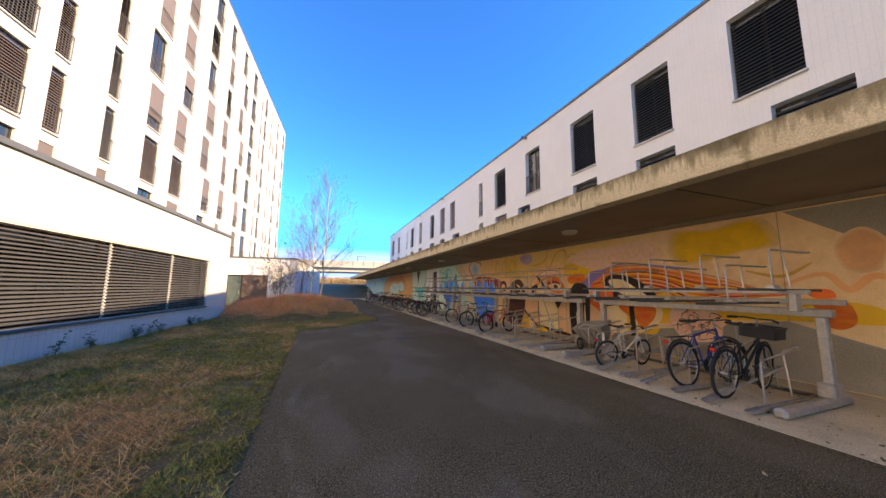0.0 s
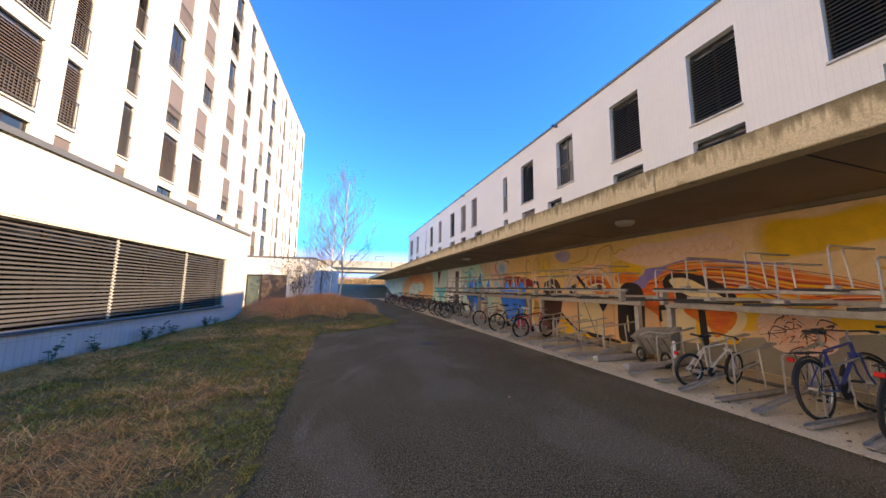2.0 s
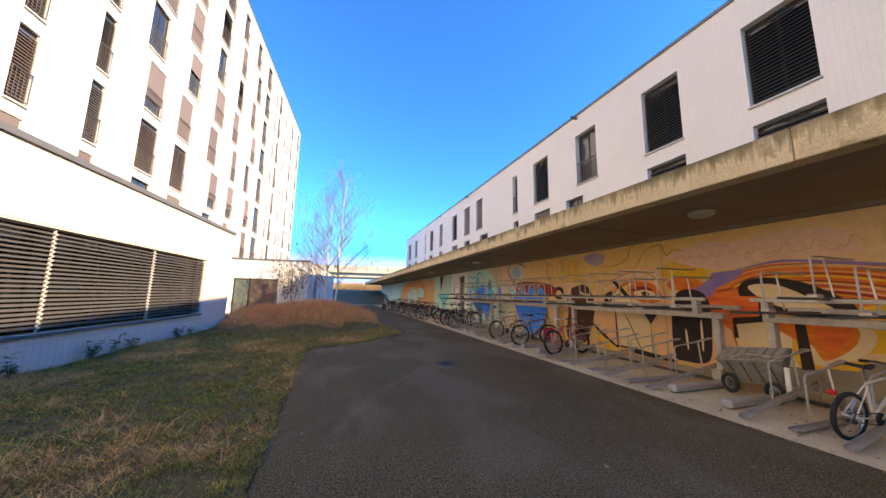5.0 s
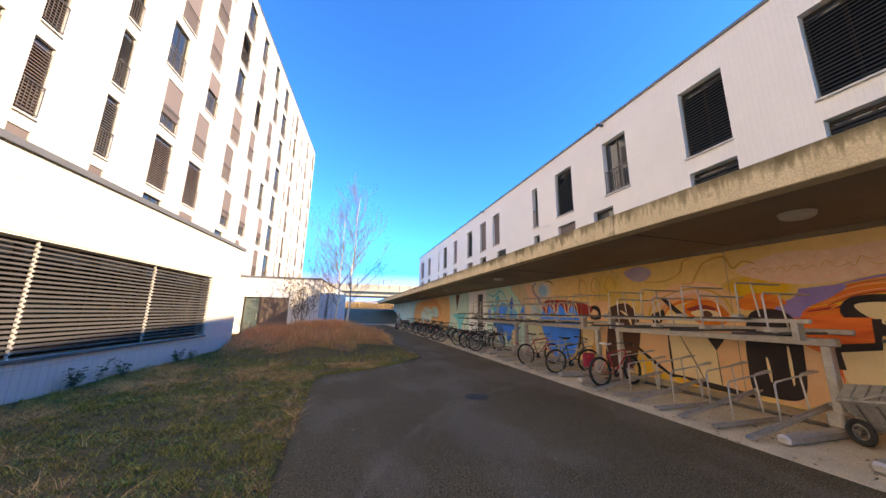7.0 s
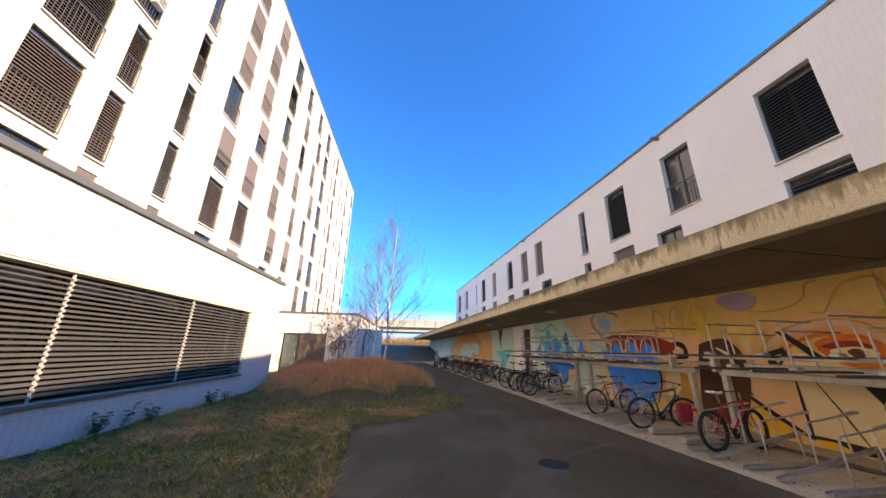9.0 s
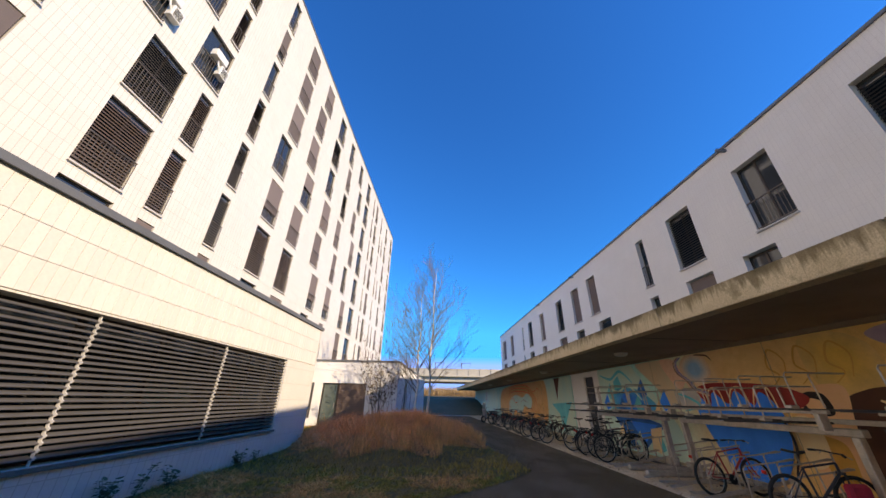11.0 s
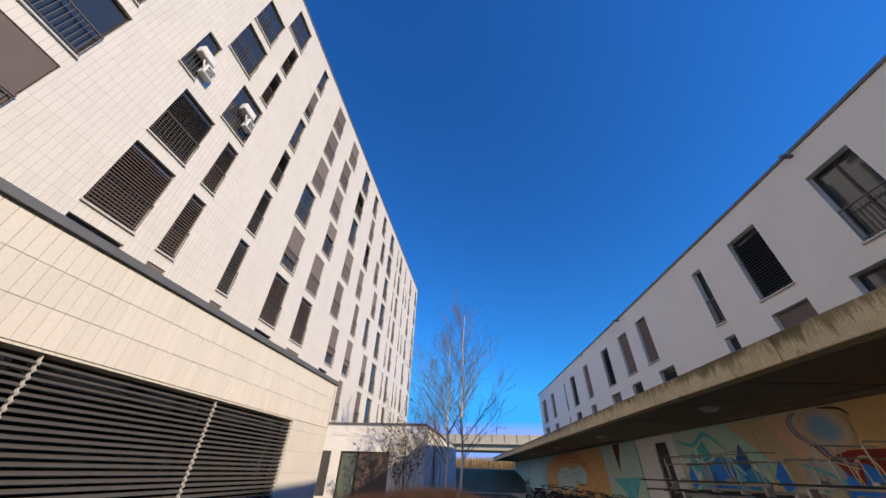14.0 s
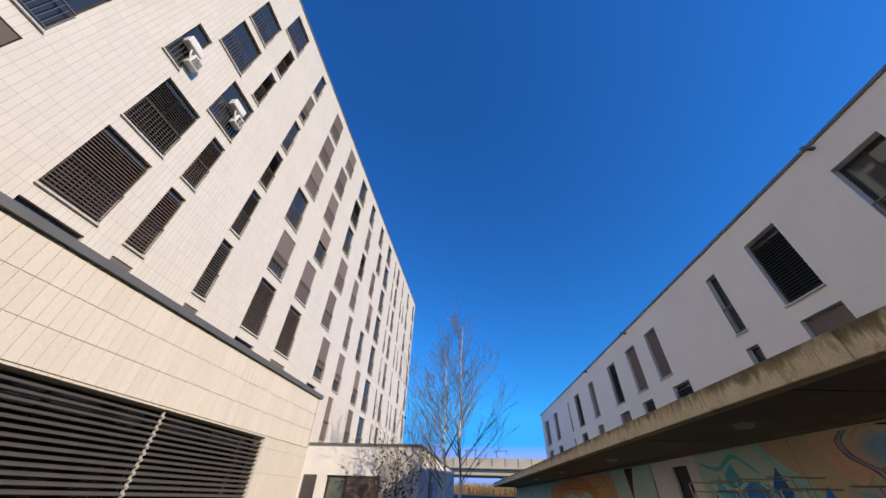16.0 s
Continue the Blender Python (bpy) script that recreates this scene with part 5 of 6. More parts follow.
GREEN = material("green grass", (0.185, 0.165, 0.020), 0.8, second=(0.31, 0.205, 0.032), scale=1.3, island=0.62, fine=0.1)
OLIVE = material("yellow moss grass", (0.40, 0.265, 0.045), 0.85, second=(0.20, 0.125, 0.028), scale=1.6, island=0.62, fine=0.1)
STRAW = material("dry straw grass", (0.80, 0.40, 0.135), 0.85, second=(0.44, 0.18, 0.055), scale=1.4, island=0.62, fine=0.1)
RUST = material("rust brown meadow grass", (0.80, 0.355, 0.15), 0.85, second=(0.55, 0.215, 0.085), scale=0.7, island=0.4, fine=0.1)
LEAF = material("fallen brown leaf", (0.38, 0.225, 0.105), 1.0, second=(0.14, 0.07, 0.03), scale=4, island=0.6, spec=0.1)


def scatter(n, x0, x1, y0, y1, keep, seed):
    r = np.random.RandomState(seed)
    out = []
    c = math.cos(radians(4.57)), math.sin(radians(4.57))
    for x, y in zip(r.uniform(x0, x1, n), r.uniform(y0, y1, n)):
        v, u = x * c[0] - y * c[1], x * c[1] + y * c[0]
        if x > edge_x(y) + 0.02 * math.sin(y * 23) or (v < -6.0 and u < 18.4) or v < -10.4 or (u > 26.4 and v < -4.1):
            continue
        if keep(x, y):
            out.append((x, y, height(x, y) * min(1.0, (edge_x(y) - x) / 0.5 + 0.15) + 0.005))
    return np.array(out)


def patch(x, y, s, o):
    return noise.noise((x * s, y * s, o))


def on_mound(x, y):
    return ((x + 1.5) / 3.9) ** 2 + ((y - 20.8) / 5.4) ** 2 < 1 + 0.35 * patch(x, y, 0.8, 3)


def dry(x, y):
    """How far the lawn has withered to long straw."""
    v = x * 0.9968 - y * 0.0797
    return 0.8 * patch(x, y, 0.7, 8) + 0.4 * patch(x, y, 2.6, 6) + 0.4 * patch(x, y, 9.0, 14) + max(0.0, min(0.62, 0.8 * (-0.95 - x))) * max(0.0, min(1.0, 5.9 - y)) + (0.36 if v < -4.7 else -0.08)


def clumps(p):
    """Blade heights gather in tufts with low gaps between them."""
    return np.array([min(1.9, max(0.3, 0.95 + 1.5 * patch(x, y, 4.5, 17) + 0.8 * patch(x, y, 11.0, 3))) for x, y, _ in p])


rr = np.random.RandomState(11)
p = scatter(215000, -6.6, 2.4, 1.5, 14, lambda x, y: patch(x, y, 0.55, 1) + 0.5 * patch(x, y, 2.0, 4) + 0.3 * patch(x, y, 8.0, 4) > -0.06 and dry(x, y) < 0.36, 1)
blades("green_grass", "short green grass in patches on a lawn", p, clumps(p) * rr.uniform(0.02, 0.06, len(p)), rr.uniform(0.005, 0.011, len(p)), 1.1, GREEN)
p = scatter(215000, -6.6, 2.4, 1.5, 14, lambda x, y: patch(x, y, 0.55, 1) + 0.5 * patch(x, y, 2.0, 4) < 0.18 and dry(x, y) < 0.30 and patch(x, y, 7.0, 9) > -0.25, 2)
blades("moss_grass", "yellowish mossy short grass on a lawn", p, clumps(p) * rr.uniform(0.015, 0.05, len(p)), rr.uniform(0.006, 0.012, len(p)), 1.2, OLIVE)
p = scatter(230000, -6.6, 2.4, 1.0, 14, lambda x, y: dry(x, y) > 0.12, 3)
blades("dry_grass", "long dry straw-coloured grass flattened on the lawn", p, clumps(p) * rr.uniform(0.03, 0.11, len(p)), rr.uniform(0.003, 0.007, len(p)), 2.2, STRAW)
p = scatter(52000, -9.5, 2.4, 14, 27, lambda x, y: not on_mound(x, y), 4)
blades("far_grass", "short olive grass on the far lawn", p, rr.uniform(0.04, 0.12, len(p)), rr.uniform(0.008, 0.016, len(p)), 0.8, OLIVE)
p = scatter(110000, -8, 2.4, 14.5, 27, on_mound, 5)
tuft = np.array([max(0.25, min(1.0, 1.5 * (1.1 - ((x + 1.5) / 3.9) ** 2 - ((y - 20.8) / 5.4) ** 2))) * max(0.35, 0.85 + 0.6 * patch(x, y, 1.3, 7) + 0.9 * patch(x, y, 3.1, 2)) for x, y, _ in p])
blades("meadow_grass", "rust-brown meadow grass on a mound", p, tuft * rr.uniform(0.16, 0.46, len(p)), rr.uniform(0.005, 0.011, len(p)), 0.8, RUST)
p = scatter(9000, -2.2, 1.8, 15.5, 20, lambda x, y: on_mound(x, y) and patch(x, y, 1.5, 2) > 0.0, 6)
blades("straw_tufts", "pale straw tufts among the meadow grass", p, rr.uniform(0.2, 0.45, len(p)), rr.uniform(0.006, 0.012, len(p)), 0.4, STRAW)
p = scatter(42000, -6.4, -0.5, 1.5, 13, lambda x, y: edge_x(y) - x < 0.5 * (0.6 + 0.5 * patch(x, y, 2, 1)) or patch(x, y, 1.1, 12) + 0.6 * patch(x, y, 6.0, 2) > 0.12, 7)
blades("fallen_leaves", "dry brown leaves along the lawn edge", p, rr.uniform(0.010, 0.028, len(p)), rr.uniform(0.012, 0.032, len(p)), 2.0, LEAF, "leaves")
p = scatter(60000, -6.4, 1.8, 1.5, 15, lambda x, y: patch(x, y, 0.9, 21) + 0.5 * patch(x, y, 2.8, 4) > 0.10, 8)
blades("clover", "low broad-leaved green weeds in the lawn", p, rr.uniform(0.012, 0.045, len(p)), rr.uniform(0.012, 0.03, len(p)), 1.4, material("green weed leaf", (0.13, 0.18, 0.03), 0.7, second=(0.22, 0.21, 0.04), scale=2, island=0.3), "weeds")
r5 = np.random.RandomState(5)
q = np.column_stack([np.concatenate([r5.uniform(-0.5, 4.6, 90), 4.62 + 2.9 * r5.uniform(0, 1, 1500) ** 1.6]), np.concatenate([r5.uniform(0.5, 20, 90), r5.uniform(0.5, 26, 1500)]), np.full(1590, 0.008)])
blades("path_leaves", "scattered dry leaf bits on path and strip", q, r5.uniform(0.008, 0.02, len(q)), r5.uniform(0.012, 0.045, len(q)), 2.5, material("dry leaf bit", (0.30, 0.20, 0.11), 0.9, second=(0.10, 0.065, 0.04), scale=3, island=0.5), "leaves")


# ---- weeds by the podium wall ----
WEED = material("grey green weed", (0.07, 0.10, 0.05), 0.8, second=(0.12, 0.11, 0.06), scale=5, island=0.3)
for u, h, n in ((11.2, 0.42, 60), (11.7, 0.5, 14), (12.4, 0.34, 40), (14.4, 0.40, 70), (15.1, 0.25, 20), (17.6, 0.45, 16), (9.6, 0.4, 40), (8.6, 0.5, 30)):
    wx, wy = (LEFT @ Vector((-5.8, u, 0))).xy
    weed = thing("weed", "small dark weed growing at the foot of a white wall", "weed", pose(wx, wy, 0), "wall weeds")
    r_ = random.Random(int(u * 10))
    st, lf = Mesh(), Mesh()
    for k in range(max(3, n // 8)):
        a, l_ = r_.uniform(0, 6.28), r_.uniform(0.5, 1) * h
        tip = Vector((math.cos(a) * l_ * 0.35, math.sin(a) * l_ * 0.35, l_))
        st.tube([(0, 0, -0.02), tip * 0.55 + Vector((0, 0, 0.03)), tip], [0.005, 0.004, 0.002], 4)
        for j in range(22):
            c = tip * r_.uniform(0.15, 1.0) + Vector((r_.uniform(-0.06, 0.06), r_.uniform(-0.06, 0.06), 0.02))
            b_, s_ = r_.uniform(0, 6.28), r_.uniform(0.04, 0.10)
            d_ = Vector((math.cos(b_), math.sin(b_), r_.uniform(-0.3, 0.5))) * s_
            e_ = Vector((-math.sin(b_), math.cos(b_), 0)) * s_ * 0.42
            lf.quad(tuple(c), tuple(c + d_ * 0.5 + e_), tuple(c + d_), tuple(c + d_ * 0.5 - e_))
    part("stem", st, WEED, weed)
    part("leaves", lf, WEED, weed)

# ---- bare birches and shrubs ----
BIRCH = material("pale birch bark", (0.74, 0.66, 0.55), 0.85, second=(0.46, 0.39, 0.31), scale=4, stretch=(1, 1, 2.5), bump=0.3, fine=0.2)
TWIG = material("thin brown twig", (0.105, 0.078, 0.056), 0.85, second=(0.26, 0.20, 0.15), scale=1.0, fine=0.1)
SHRUB_LEAF = material("withered shrub leaf", (0.07, 0.05, 0.032), 0.85, second=(0.04, 0.032, 0.022), scale=8, island=0.4)


def grow(m, p, d, length, r, depth, rnd, up):
    """A limb that bends upward and puts out finer limbs."""
    pts, rs, q = [p.copy()], [r], p.copy()
    n = 5 if depth else 4
    for k in range(n):
        d = (d + Vector((rnd.uniform(-1, 1), rnd.uniform(-1, 1), rnd.uniform(-0.5, 1) * up)) * 0.16).normalized()
        q = q + d * length / n
        pts.append(q.copy())
        rs.append(max(r * (1 - 0.82 * (k + 1) / n), 0.005))
        if depth and k >= 1:
            for _ in range(2 if depth > 1 else 1):
                s = Vector((rnd.uniform(-1, 1), rnd.uniform(-1, 1), rnd.uniform(0.0, 0.8)))
                grow(m, q, (d * 0.75 + s * 0.6).normalized(), length * rnd.uniform(0.3, 0.5), rs[-1] * 0.6, depth - 1, rnd, up)
    m.tube(pts, rs, 4 if depth else 3, caps=False)


def birch(x, y, tall, seed, lean, label):
    rnd = random.Random(seed)
    t = thing("birch_tree", label, "tree", pose(x, y, height(x, y) - 0.05), "young birches")
    tr, br = Mesh(), Mesh()
    pts = [Vector((lean * (k / 10) ** 1.3 * tall * 0.1 + 0.05 * math.sin(k * 1.7 + seed), 0.04 * math.cos(k * 1.3 + seed), tall * k / 10)) for k in range(11)]
    rs = [0.065 * (1 - k / 10) ** 0.8 + 0.006 for k in range(11)]
    tr.tube(pts, rs, 8)
    for k in range(30):
        f = 0.22 + 0.72 * (k / 30) + rnd.uniform(-0.02, 0.02)
        j = f * 10
        i = min(int(j), 9)
        p = pts[i].lerp(pts[i + 1], j - i)
        a = rnd.uniform(0, 6.28)
        up = 0.75 + 0.9 * f
        grow(br, p, Vector((math.cos(a), math.sin(a), up)).normalized(), tall * (0.42 - 0.30 * f) * rnd.uniform(0.7, 1.3), 0.034 * (1.25 - f), 2, rnd, 0.6)
    if tall > 9:
        grow(br, pts[3], Vector((0.9, -0.1, 0.72)).normalized(), 2.9, 0.026, 2, rnd, 0.1)
        grow(br, pts[2], Vector((0.8, -0.3, 0.85)).normalized(), 2.6, 0.024, 2, rnd, 0.2)
    part("trunk", tr, BIRCH, t)
    part("crown", br, TWIG, t, "fine bare upswept twigs")
    return t


birch(-0.12, 25.6, 9.6, 4, 0.25, "tall bare young birch with pale bark on a grassy mound")
birch(-0.82, 25.9, 8.0, 9, 0.1, "slender bare birch with pale bark on a grassy mound")


def shrub(x, y, tall, stems, seed, leafy, label):
    rnd = random.Random(seed)
    t = thing("shrub", label, "shrub", pose(x, y, height(x, y) - 0.05), "bare shrubs")
    m, lf = Mesh(), Mesh()
    for k in range(stems):
        a = rnd.uniform(0, 6.28)
        d = Vector((math.cos(a) * 0.28, math.sin(a) * 0.28, 1)).normalized()
        o = Vector((math.cos(a), math.sin(a), 0)) * rnd.uniform(0, 0.35)
        i0 = len(m.v)
        grow(m, o, d, tall * rnd.uniform(0.65, 1), 0.016, 2, rnd, 0.9)
        if leafy:
            for _ in range(leafy):
                c = Vector(m.v[rnd.randrange(i0, len(m.v))])
                if c.z < 0.5:
                    continue
                b_, s_ = rnd.uniform(0, 6.28), rnd.uniform(0.07, 0.15)
                d_, e_ = Vector((math.cos(b_), math.sin(b_), -0.7)) * s_, Vector((-math.sin(b_), math.cos(b_), 0)) * s_ * 0.45
                lf.quad(tuple(c), tuple(c + d_ * 0.5 + e_), tuple(c + d_), tuple(c + d_ * 0.5 - e_))
    part("stem", m, TWIG, t)
    if leafy:
        part("leaves", lf, SHRUB_LEAF, t, "few withered leaves")


shrub(-2.75, 25.9, 3.7, 6, 21, 34, "tall thin shrub with a few withered leaves before a white wall")
shrub(-3.35, 26.1, 3.0, 6, 22, 34, "thin shrub with a few withered leaves before a white wall")
shrub(-2.0, 26.6, 6.0, 7, 23, 0, "tall bare many-stemmed shrub beside young birches")
shrub(-1.5, 28.5, 5.0, 6, 24, 0, "bare many-stemmed shrub behind young birches")

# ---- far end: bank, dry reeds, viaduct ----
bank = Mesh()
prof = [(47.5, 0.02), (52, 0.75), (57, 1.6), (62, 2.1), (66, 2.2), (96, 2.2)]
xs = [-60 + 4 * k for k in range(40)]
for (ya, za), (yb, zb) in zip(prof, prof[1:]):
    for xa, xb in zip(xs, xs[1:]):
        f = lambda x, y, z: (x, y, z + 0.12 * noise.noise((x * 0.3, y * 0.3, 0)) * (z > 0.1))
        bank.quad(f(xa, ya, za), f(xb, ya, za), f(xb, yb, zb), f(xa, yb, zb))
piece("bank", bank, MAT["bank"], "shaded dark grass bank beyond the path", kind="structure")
r9 = np.random.RandomState(9)
p = np.column_stack([r9.uniform(-14, 26, 16000), r9.uniform(64.5, 74, 16000), np.full(16000, 2.1)])
blades("dry_reeds", "tall sunlit dry reeds on a bank", p, r9.uniform(0.7, 1.9, 16000), r9.uniform(0.03, 0.07, 16000), 0.25, material("dry reed", (0.42, 0.29, 0.15), 0.9, second=(0.30, 0.19, 0.09), scale=0.4, island=0.3))
via = thing("viaduct", "long pale concrete viaduct in the distance", "viaduct", pose(0, 98, 0, 0, 0, -6))
part("deck", Mesh().bevel_box(-90, 110, 0, 9, 6.0, 7.7, 0.15), MAT["far_concrete"], via)
part("parapet", Mesh().box(-90, 110, -0.5, -0.2, 7.7, 9.4), MAT["far_concrete"], via)
part("ledge", Mesh().box(-90, 110, -0.8, 0.0, 7.35, 7.7), MAT["far_concrete"], via)
pm_ = Mesh().box(-0.06, 0.06, -0.56, -0.5, 7.7, 9.4).data("panel_joint", MAT["coping"])
for k in range(40):
    part("panel_joint", pm_, None, via, at=pose(-40 + k * 3.0, 0, 0))
for k in range(7):
    part("pier", shared(("pier",), lambda: Mesh().bevel_box(-0.8, 0.8, 1, 8, 0, 6.0, 0.2), MAT["far_concrete"]), None, via, at=pose(-55 + k * 22, 0, 0))
for x in (2, 9.5, -30, 40):
    g = thing("catenary_mast", "thin dark railway mast on a viaduct", "mast", pose(x, 100, 7.7), "railway masts")
    part("pole", Mesh().tube([(0, 0, 0), (0, 0, 3.6)], 0.11, 6), MAT["coping"], g)
    part("arm", Mesh().tube([(-0.2, 0, 3.4), (2.6, 0, 3.6)], 0.07, 5).tube([(2.4, 0, 3.6), (2.4, 0, 2.6)], 0.05, 5), MAT["coping"], g)

# ---- small things on the ground ----
mh = thing("manhole_cover", "round dark cast iron manhole cover in asphalt", "manhole cover", pose(2.32, 9.6, 0.0) @ Matrix.Scale(0.62, 4))
part("ring", Mesh().lathe([(0.36, 0.001), (0.355, 0.006), (0.31, 0.006), (0.31, 0.002)], 36), MAT["iron"], mh)
lid = Mesh().lathe([(0.305, 0.001), (0.30, 0.008)], 36)
part("lid", lid, MAT["iron"], mh)

CART = material("grey dusty tarpaulin", (0.30, 0.275, 0.24), 0.75, second=(0.20, 0.182, 0.158), scale=5, bump=0.5, bump_scale=18, fine=0.15)
cart = thing("hand_cart", "grey tarpaulin hand cart with small wheels tipped against a post", "cart", pose(6.34, 6.0, 0.02) @ Matrix.Scale(0.86, 4))
tip = pose(-0.02, 0.04, 0.34, -8, -22, 8)
bod = Mesh()
for k, (z, w, y0, y1) in enumerate(((-0.06, 0.13, -0.26, 0.30), (-0.04, 0.15, -0.29, 0.33), (0.40, 0.235, -0.47, 0.47), (0.44, 0.25, -0.49, 0.49), (0.455, 0.24, -0.48, 0.48))):
    bod.v += [tuple(tip @ Vector(q)) for q in ((-w, y0, z), (w, y0, z), (w, y1, z), (-w, y1, z))]
    if k:
        bod.f += [(4 * k - 4 + a, 4 * k - 4 + (a + 1) % 4, 4 * k + (a + 1) % 4, 4 * k + a) for a in range(4)]
bod.f += [(3, 2, 1, 0), (16, 17, 18, 19)]
part("body", bod, CART, cart, "dusty grey tapered hopper")
for k in range(7):
    part("lid_slat", shared(("lid_slat",), lambda: Mesh().bevel_box(-0.215, 0.215, -0.052, 0.052, 0, 0.018, 0.005), CART), None, cart, at=tip @ pose(0, -0.40 + 0.132 * k, 0.457))
for k in range(4):
    part("side_rib", shared(("side_rib",), lambda: Mesh().bevel_box(-0.008, 0.008, -0.012, 0.012, 0, 0.42, 0.003), MAT["steel_dark"]), None, cart, at=tip @ pose(-0.165, -0.27 + 0.19 * k, -0.02, 0, -11, 0))
for y, x in ((-0.28, -0.36), (0.40, -0.30)):
    wh = part("wheel", shared(("cart_tyre",), lambda: ring(0.145, 0.035, 24, 8), RUBBER), None, cart, at=pose(x, y, 0.18, 0, 0, 70))
    part("rim", shared(("cart_rim",), lambda: ring(0.095, 0.012, 20, 6), CHROME), None, wh)
    hubm = Mesh().tube([(0, -0.04, 0), (0, 0.04, 0)], 0.035, 10)
    for k in range(5):
        a_ = 2 * math.pi * k / 5
        hubm.tube([(0.03 * math.cos(a_), 0, 0.03 * math.sin(a_)), (0.095 * math.cos(a_), 0, 0.095 * math.sin(a_))], 0.012, 5)
    part("hub", hubm, MAT["steel_dark"], wh)
part("handle", Mesh().tube([(-0.20, 0.52, 0.40), (-0.12, 0.56, 0.62), (0.0, 0.20, 0.80), (0.05, -0.30, 0.84), (0.0, -0.42, 0.70)], 0.012, 6), MAT["steel"], cart)
part("edge_bar", Mesh().tube([tuple(tip @ Vector((-0.22, -0.38, 0.50))), tuple(tip @ Vector((-0.23, 0.0, 0.56))), tuple(tip @ Vector((-0.2, 0.46, 0.36)))], 0.014, 6), MAT["steel"], cart)
part("brace", Mesh().bevel_box(-0.31, -0.28, -0.47, -0.40, 0.18, 0.62, 0.008), MAT["white_metal"], cart, "pale metal brace")

BAG = material("pink red bag cloth", (0.42, 0.03, 0.07), 0.8, second=(0.30, 0.02, 0.05), scale=5, bump=0.3)
bag = thing("pannier_bag", "pinkish red cloth bag hung beside a bicycle wheel", "bag", pose(6.12, 11.05, 0.2))
part("body", Mesh().bevel_box(-0.17, 0.17, -0.07, 0.05, 0.0, 0.36, 0.035), BAG, bag)
part("strap", Mesh().tube([(-0.1, -0.01, 0.35), (-0.06, 0.0, 0.44), (0.06, 0.0, 0.44), (0.1, -0.01, 0.35)], 0.008, 5), BLACKP, bag)

SCOOT = material("pale grey scooter paint", (0.30, 0.31, 0.32), 0.35, spec=0.6)
mop = thing("motor_scooter", "grey motor scooter with a windscreen parked on the strip", "scooter", pose(5.0, 34.6, 0.0, 0, 0, -150))
for x in (-0.62, 0.62):
    w_ = part("wheel", shared(("scoot_tyre",), lambda: ring(0.19, 0.06, 22, 8), RUBBER), None, mop, at=pose(x, 0, 0.25))
    part("hub", shared(("scoot_hub",), lambda: Mesh().lathe([(0.14, -0.02), (0.04, -0.05), (0.04, 0.05), (0.14, 0.02)], 14, m=pose(0, 0, 0, 90, 0, 0)), CHROME), None, w_)
part("tail", Mesh().bevel_box(-0.85, -0.05, -0.17, 0.17, 0.38, 0.74, 0.10), SCOOT, mop)
part("seat", Mesh().bevel_box(-0.82, -0.02, -0.15, 0.15, 0.74, 0.84, 0.04), BLACKP, mop)
part("floorboard", Mesh().bevel_box(-0.1, 0.45, -0.16, 0.16, 0.26, 0.34, 0.02), BLACKP, mop)
part("leg_shield", Mesh().bevel_box(0.0, 0.10, -0.22, 0.22, 0.0, 0.72, 0.04, pose(0.36, 0, 0.30, 0, 12, 0)), SCOOT, mop)
part("front_mudguard", Mesh().bevel_box(0.44, 0.80, -0.08, 0.08, 0.46, 0.58, 0.04), SCOOT, mop)
part("handlebar", Mesh().tube([(0.46, -0.34, 1.06), (0.54, -0.1, 1.04), (0.54, 0.1, 1.04), (0.46, 0.34, 1.06)], 0.018, 7), BLACKP, mop)
part("windscreen", Mesh().bevel_box(0.0, 0.008, -0.2, 0.2, 0, 0.42, 0.003, pose(0.58, 0, 1.04, 0, -14, 0)), MAT["door_glass"], mop)
part("fork", Mesh().tube([(0.62, -0.09, 0.25), (0.54, -0.05, 1.0)], 0.02, 6).tube([(0.62, 0.09, 0.25), (0.54, 0.05, 1.0)], 0.02, 6), CHROME, mop)

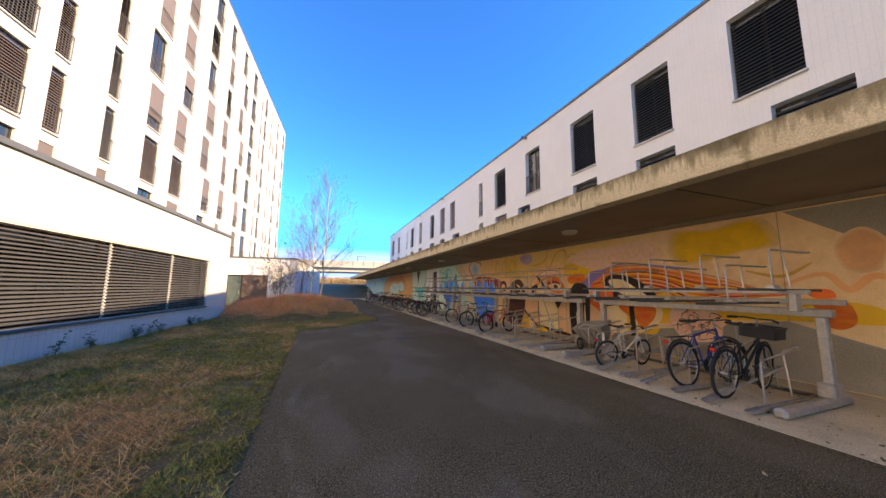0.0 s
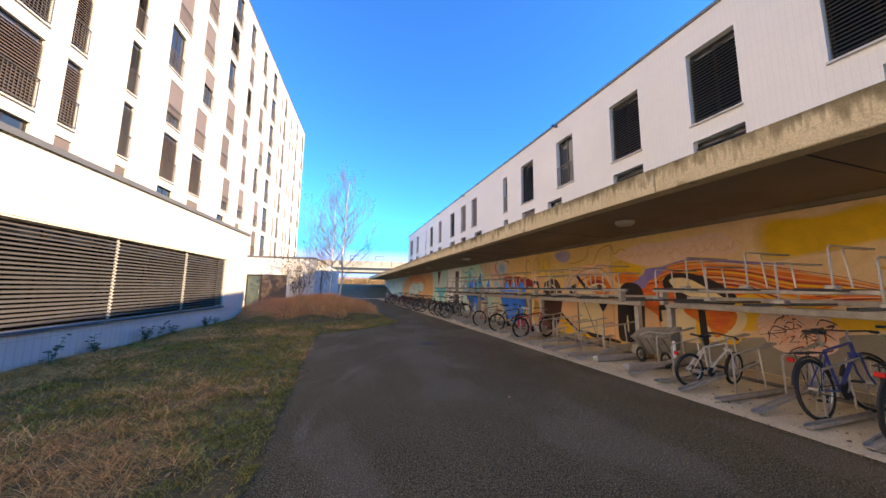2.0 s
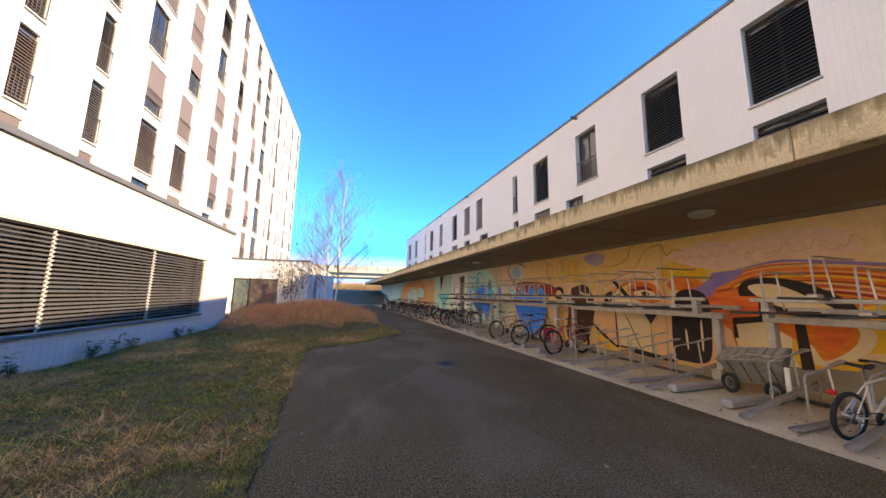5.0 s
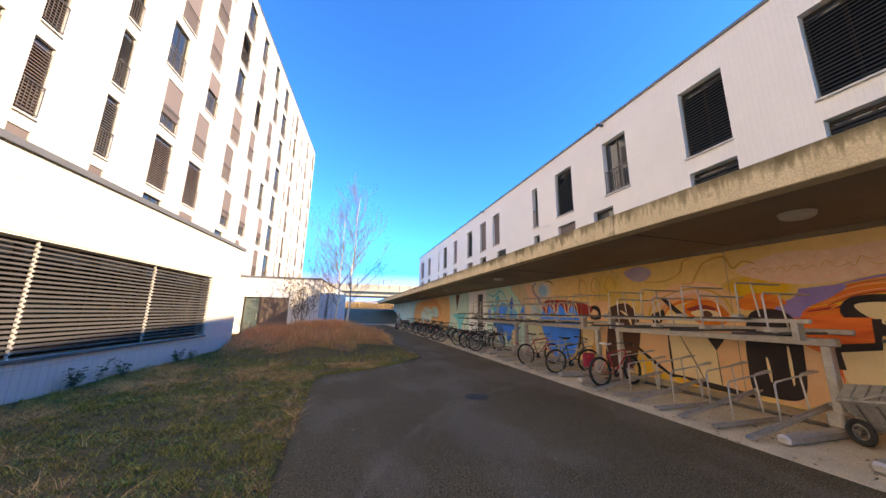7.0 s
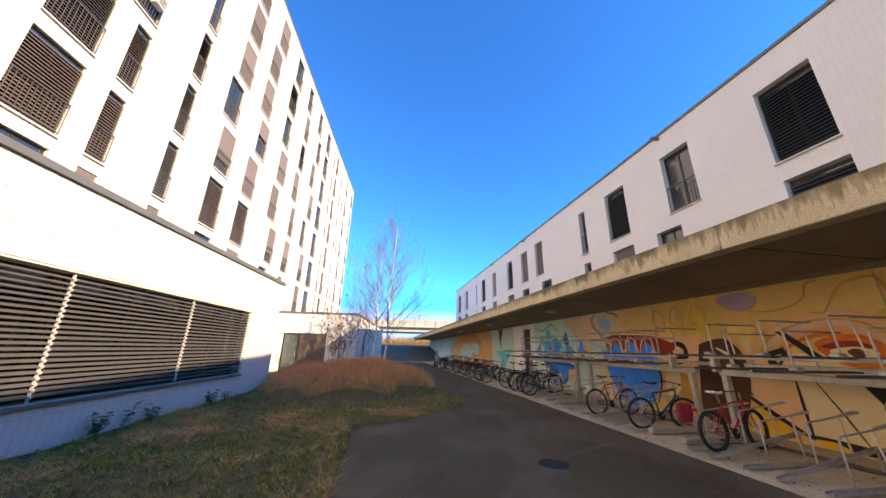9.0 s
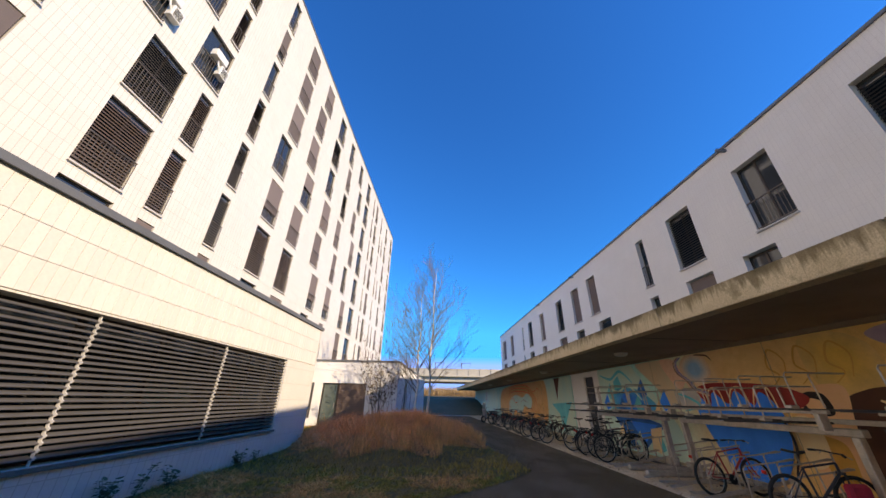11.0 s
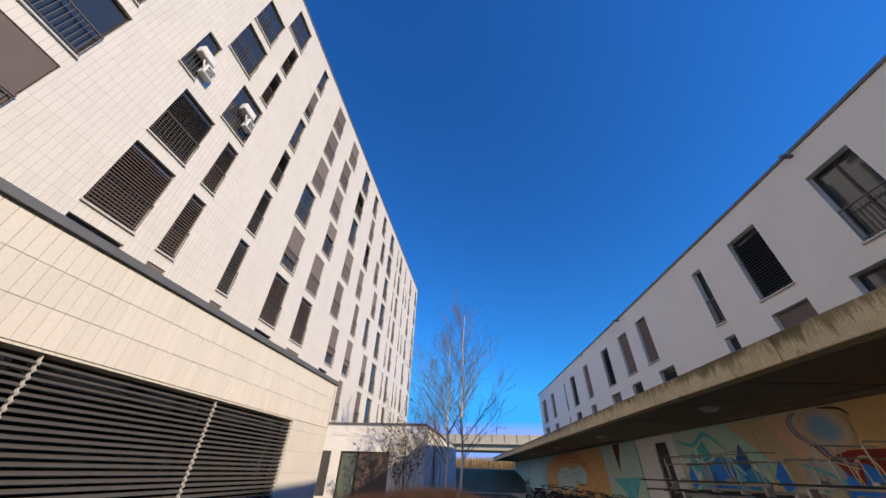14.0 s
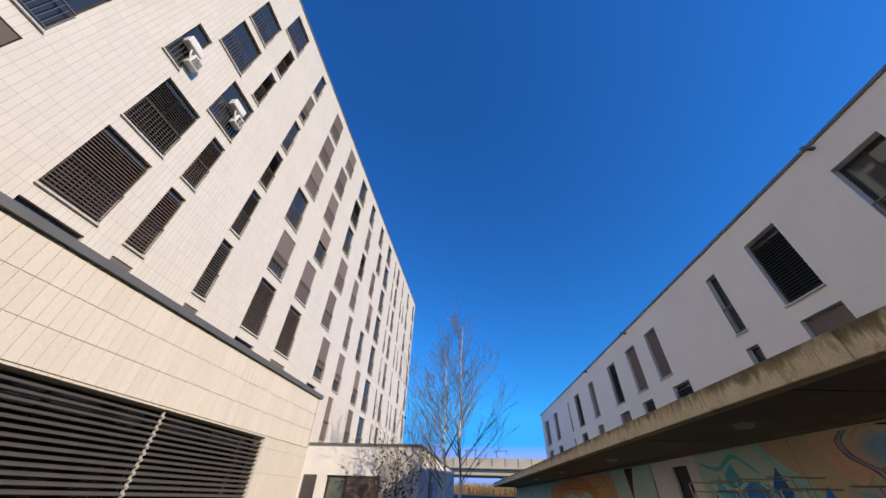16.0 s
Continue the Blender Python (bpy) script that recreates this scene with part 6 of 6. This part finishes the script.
# ---- window air conditioners and a roof vent on the tower ----
for u, z in ((13.25, SILLS[3] + 1.15), (10.95, SILLS[3] + 0.95)):
    ac = thing("air_conditioner", "white air conditioner hung outside a window", "air conditioner", LEFT @ pose(-10.5, u, z), "window air conditioners")
    part("case", shared(("case",), lambda: Mesh().bevel_box(0.0, 0.28, 0, 0.62, 0.0, 0.36, 0.02), MAT["white_metal"]), None, ac)
    part("outdoor_unit", shared(("outdoor_unit",), lambda: Mesh().bevel_box(0.04, 0.30, 0.42, 0.82, -0.62, -0.12, 0.02), MAT["white_metal"]), None, ac)
    part("hose", shared(("hose",), lambda: Mesh().tube([(0.15, 0.3, 0.0), (0.22, 0.35, -0.3), (0.18, 0.45, -0.4)], 0.03, 7), MAT["white_metal"]), None, ac)
    part("grille", shared(("grille",), lambda: slats(0.34, 0.40, 0.04, 0.02), MAT["coping"]), None, ac, at=pose(0.305, 0.45, -0.58))

# ---- podium wall tiles, laid upright in three courses ----
part("grout", Mesh().box(0.0005, 0.004, 5.0, 18.30, 2.63, 3.925), MAT["grout"], podium)
tl = Mesh().bevel_box(0.004, 0.014, 0.0025, 0.1475, 0.0025, 0.4275, 0.003).data("tile", MAT["tile_piece"])
for k in range(88):
    for j in range(3):
        part("tile", tl, None, podium, at=pose(rr.uniform(-0.001, 0.001), 5.05 + k * 0.15, 2.633 + j * 0.43))

# ---- garden lamp by the annexe, notice at the far wall ----
gl = thing("garden_lamp", "slim grey post lamp with a round head before a white wall", "lamp", pose(-2.9, 25.6, height(-2.9, 25.6)))
part("pole", Mesh().tube([(0, 0, -0.05), (0, 0, 2.75)], 0.035, 8), MAT["coping"], gl)
part("head", Mesh().lathe([(0.05, 2.72), (0.14, 2.80), (0.16, 2.92), (0.12, 3.02), (0.03, 3.06)], 16), MAT["lamp_shade"], gl)
sg = thing("notice_sign", "white notice board with dark print on a wall", "sign", pose(7.52, 50, 1.5))
part("board", Mesh().bevel_box(0.03, 0.06, -0.4, 0.4, 0, 1.15, 0.01), MAT["white_metal"], sg)
for k in range(4):
    part("print_bar", Mesh().box(0.026, 0.03, -0.3, 0.3 - 0.1 * (k % 2), 0.25 + 0.2 * k, 0.33 + 0.2 * k), MAT["frame"], sg)
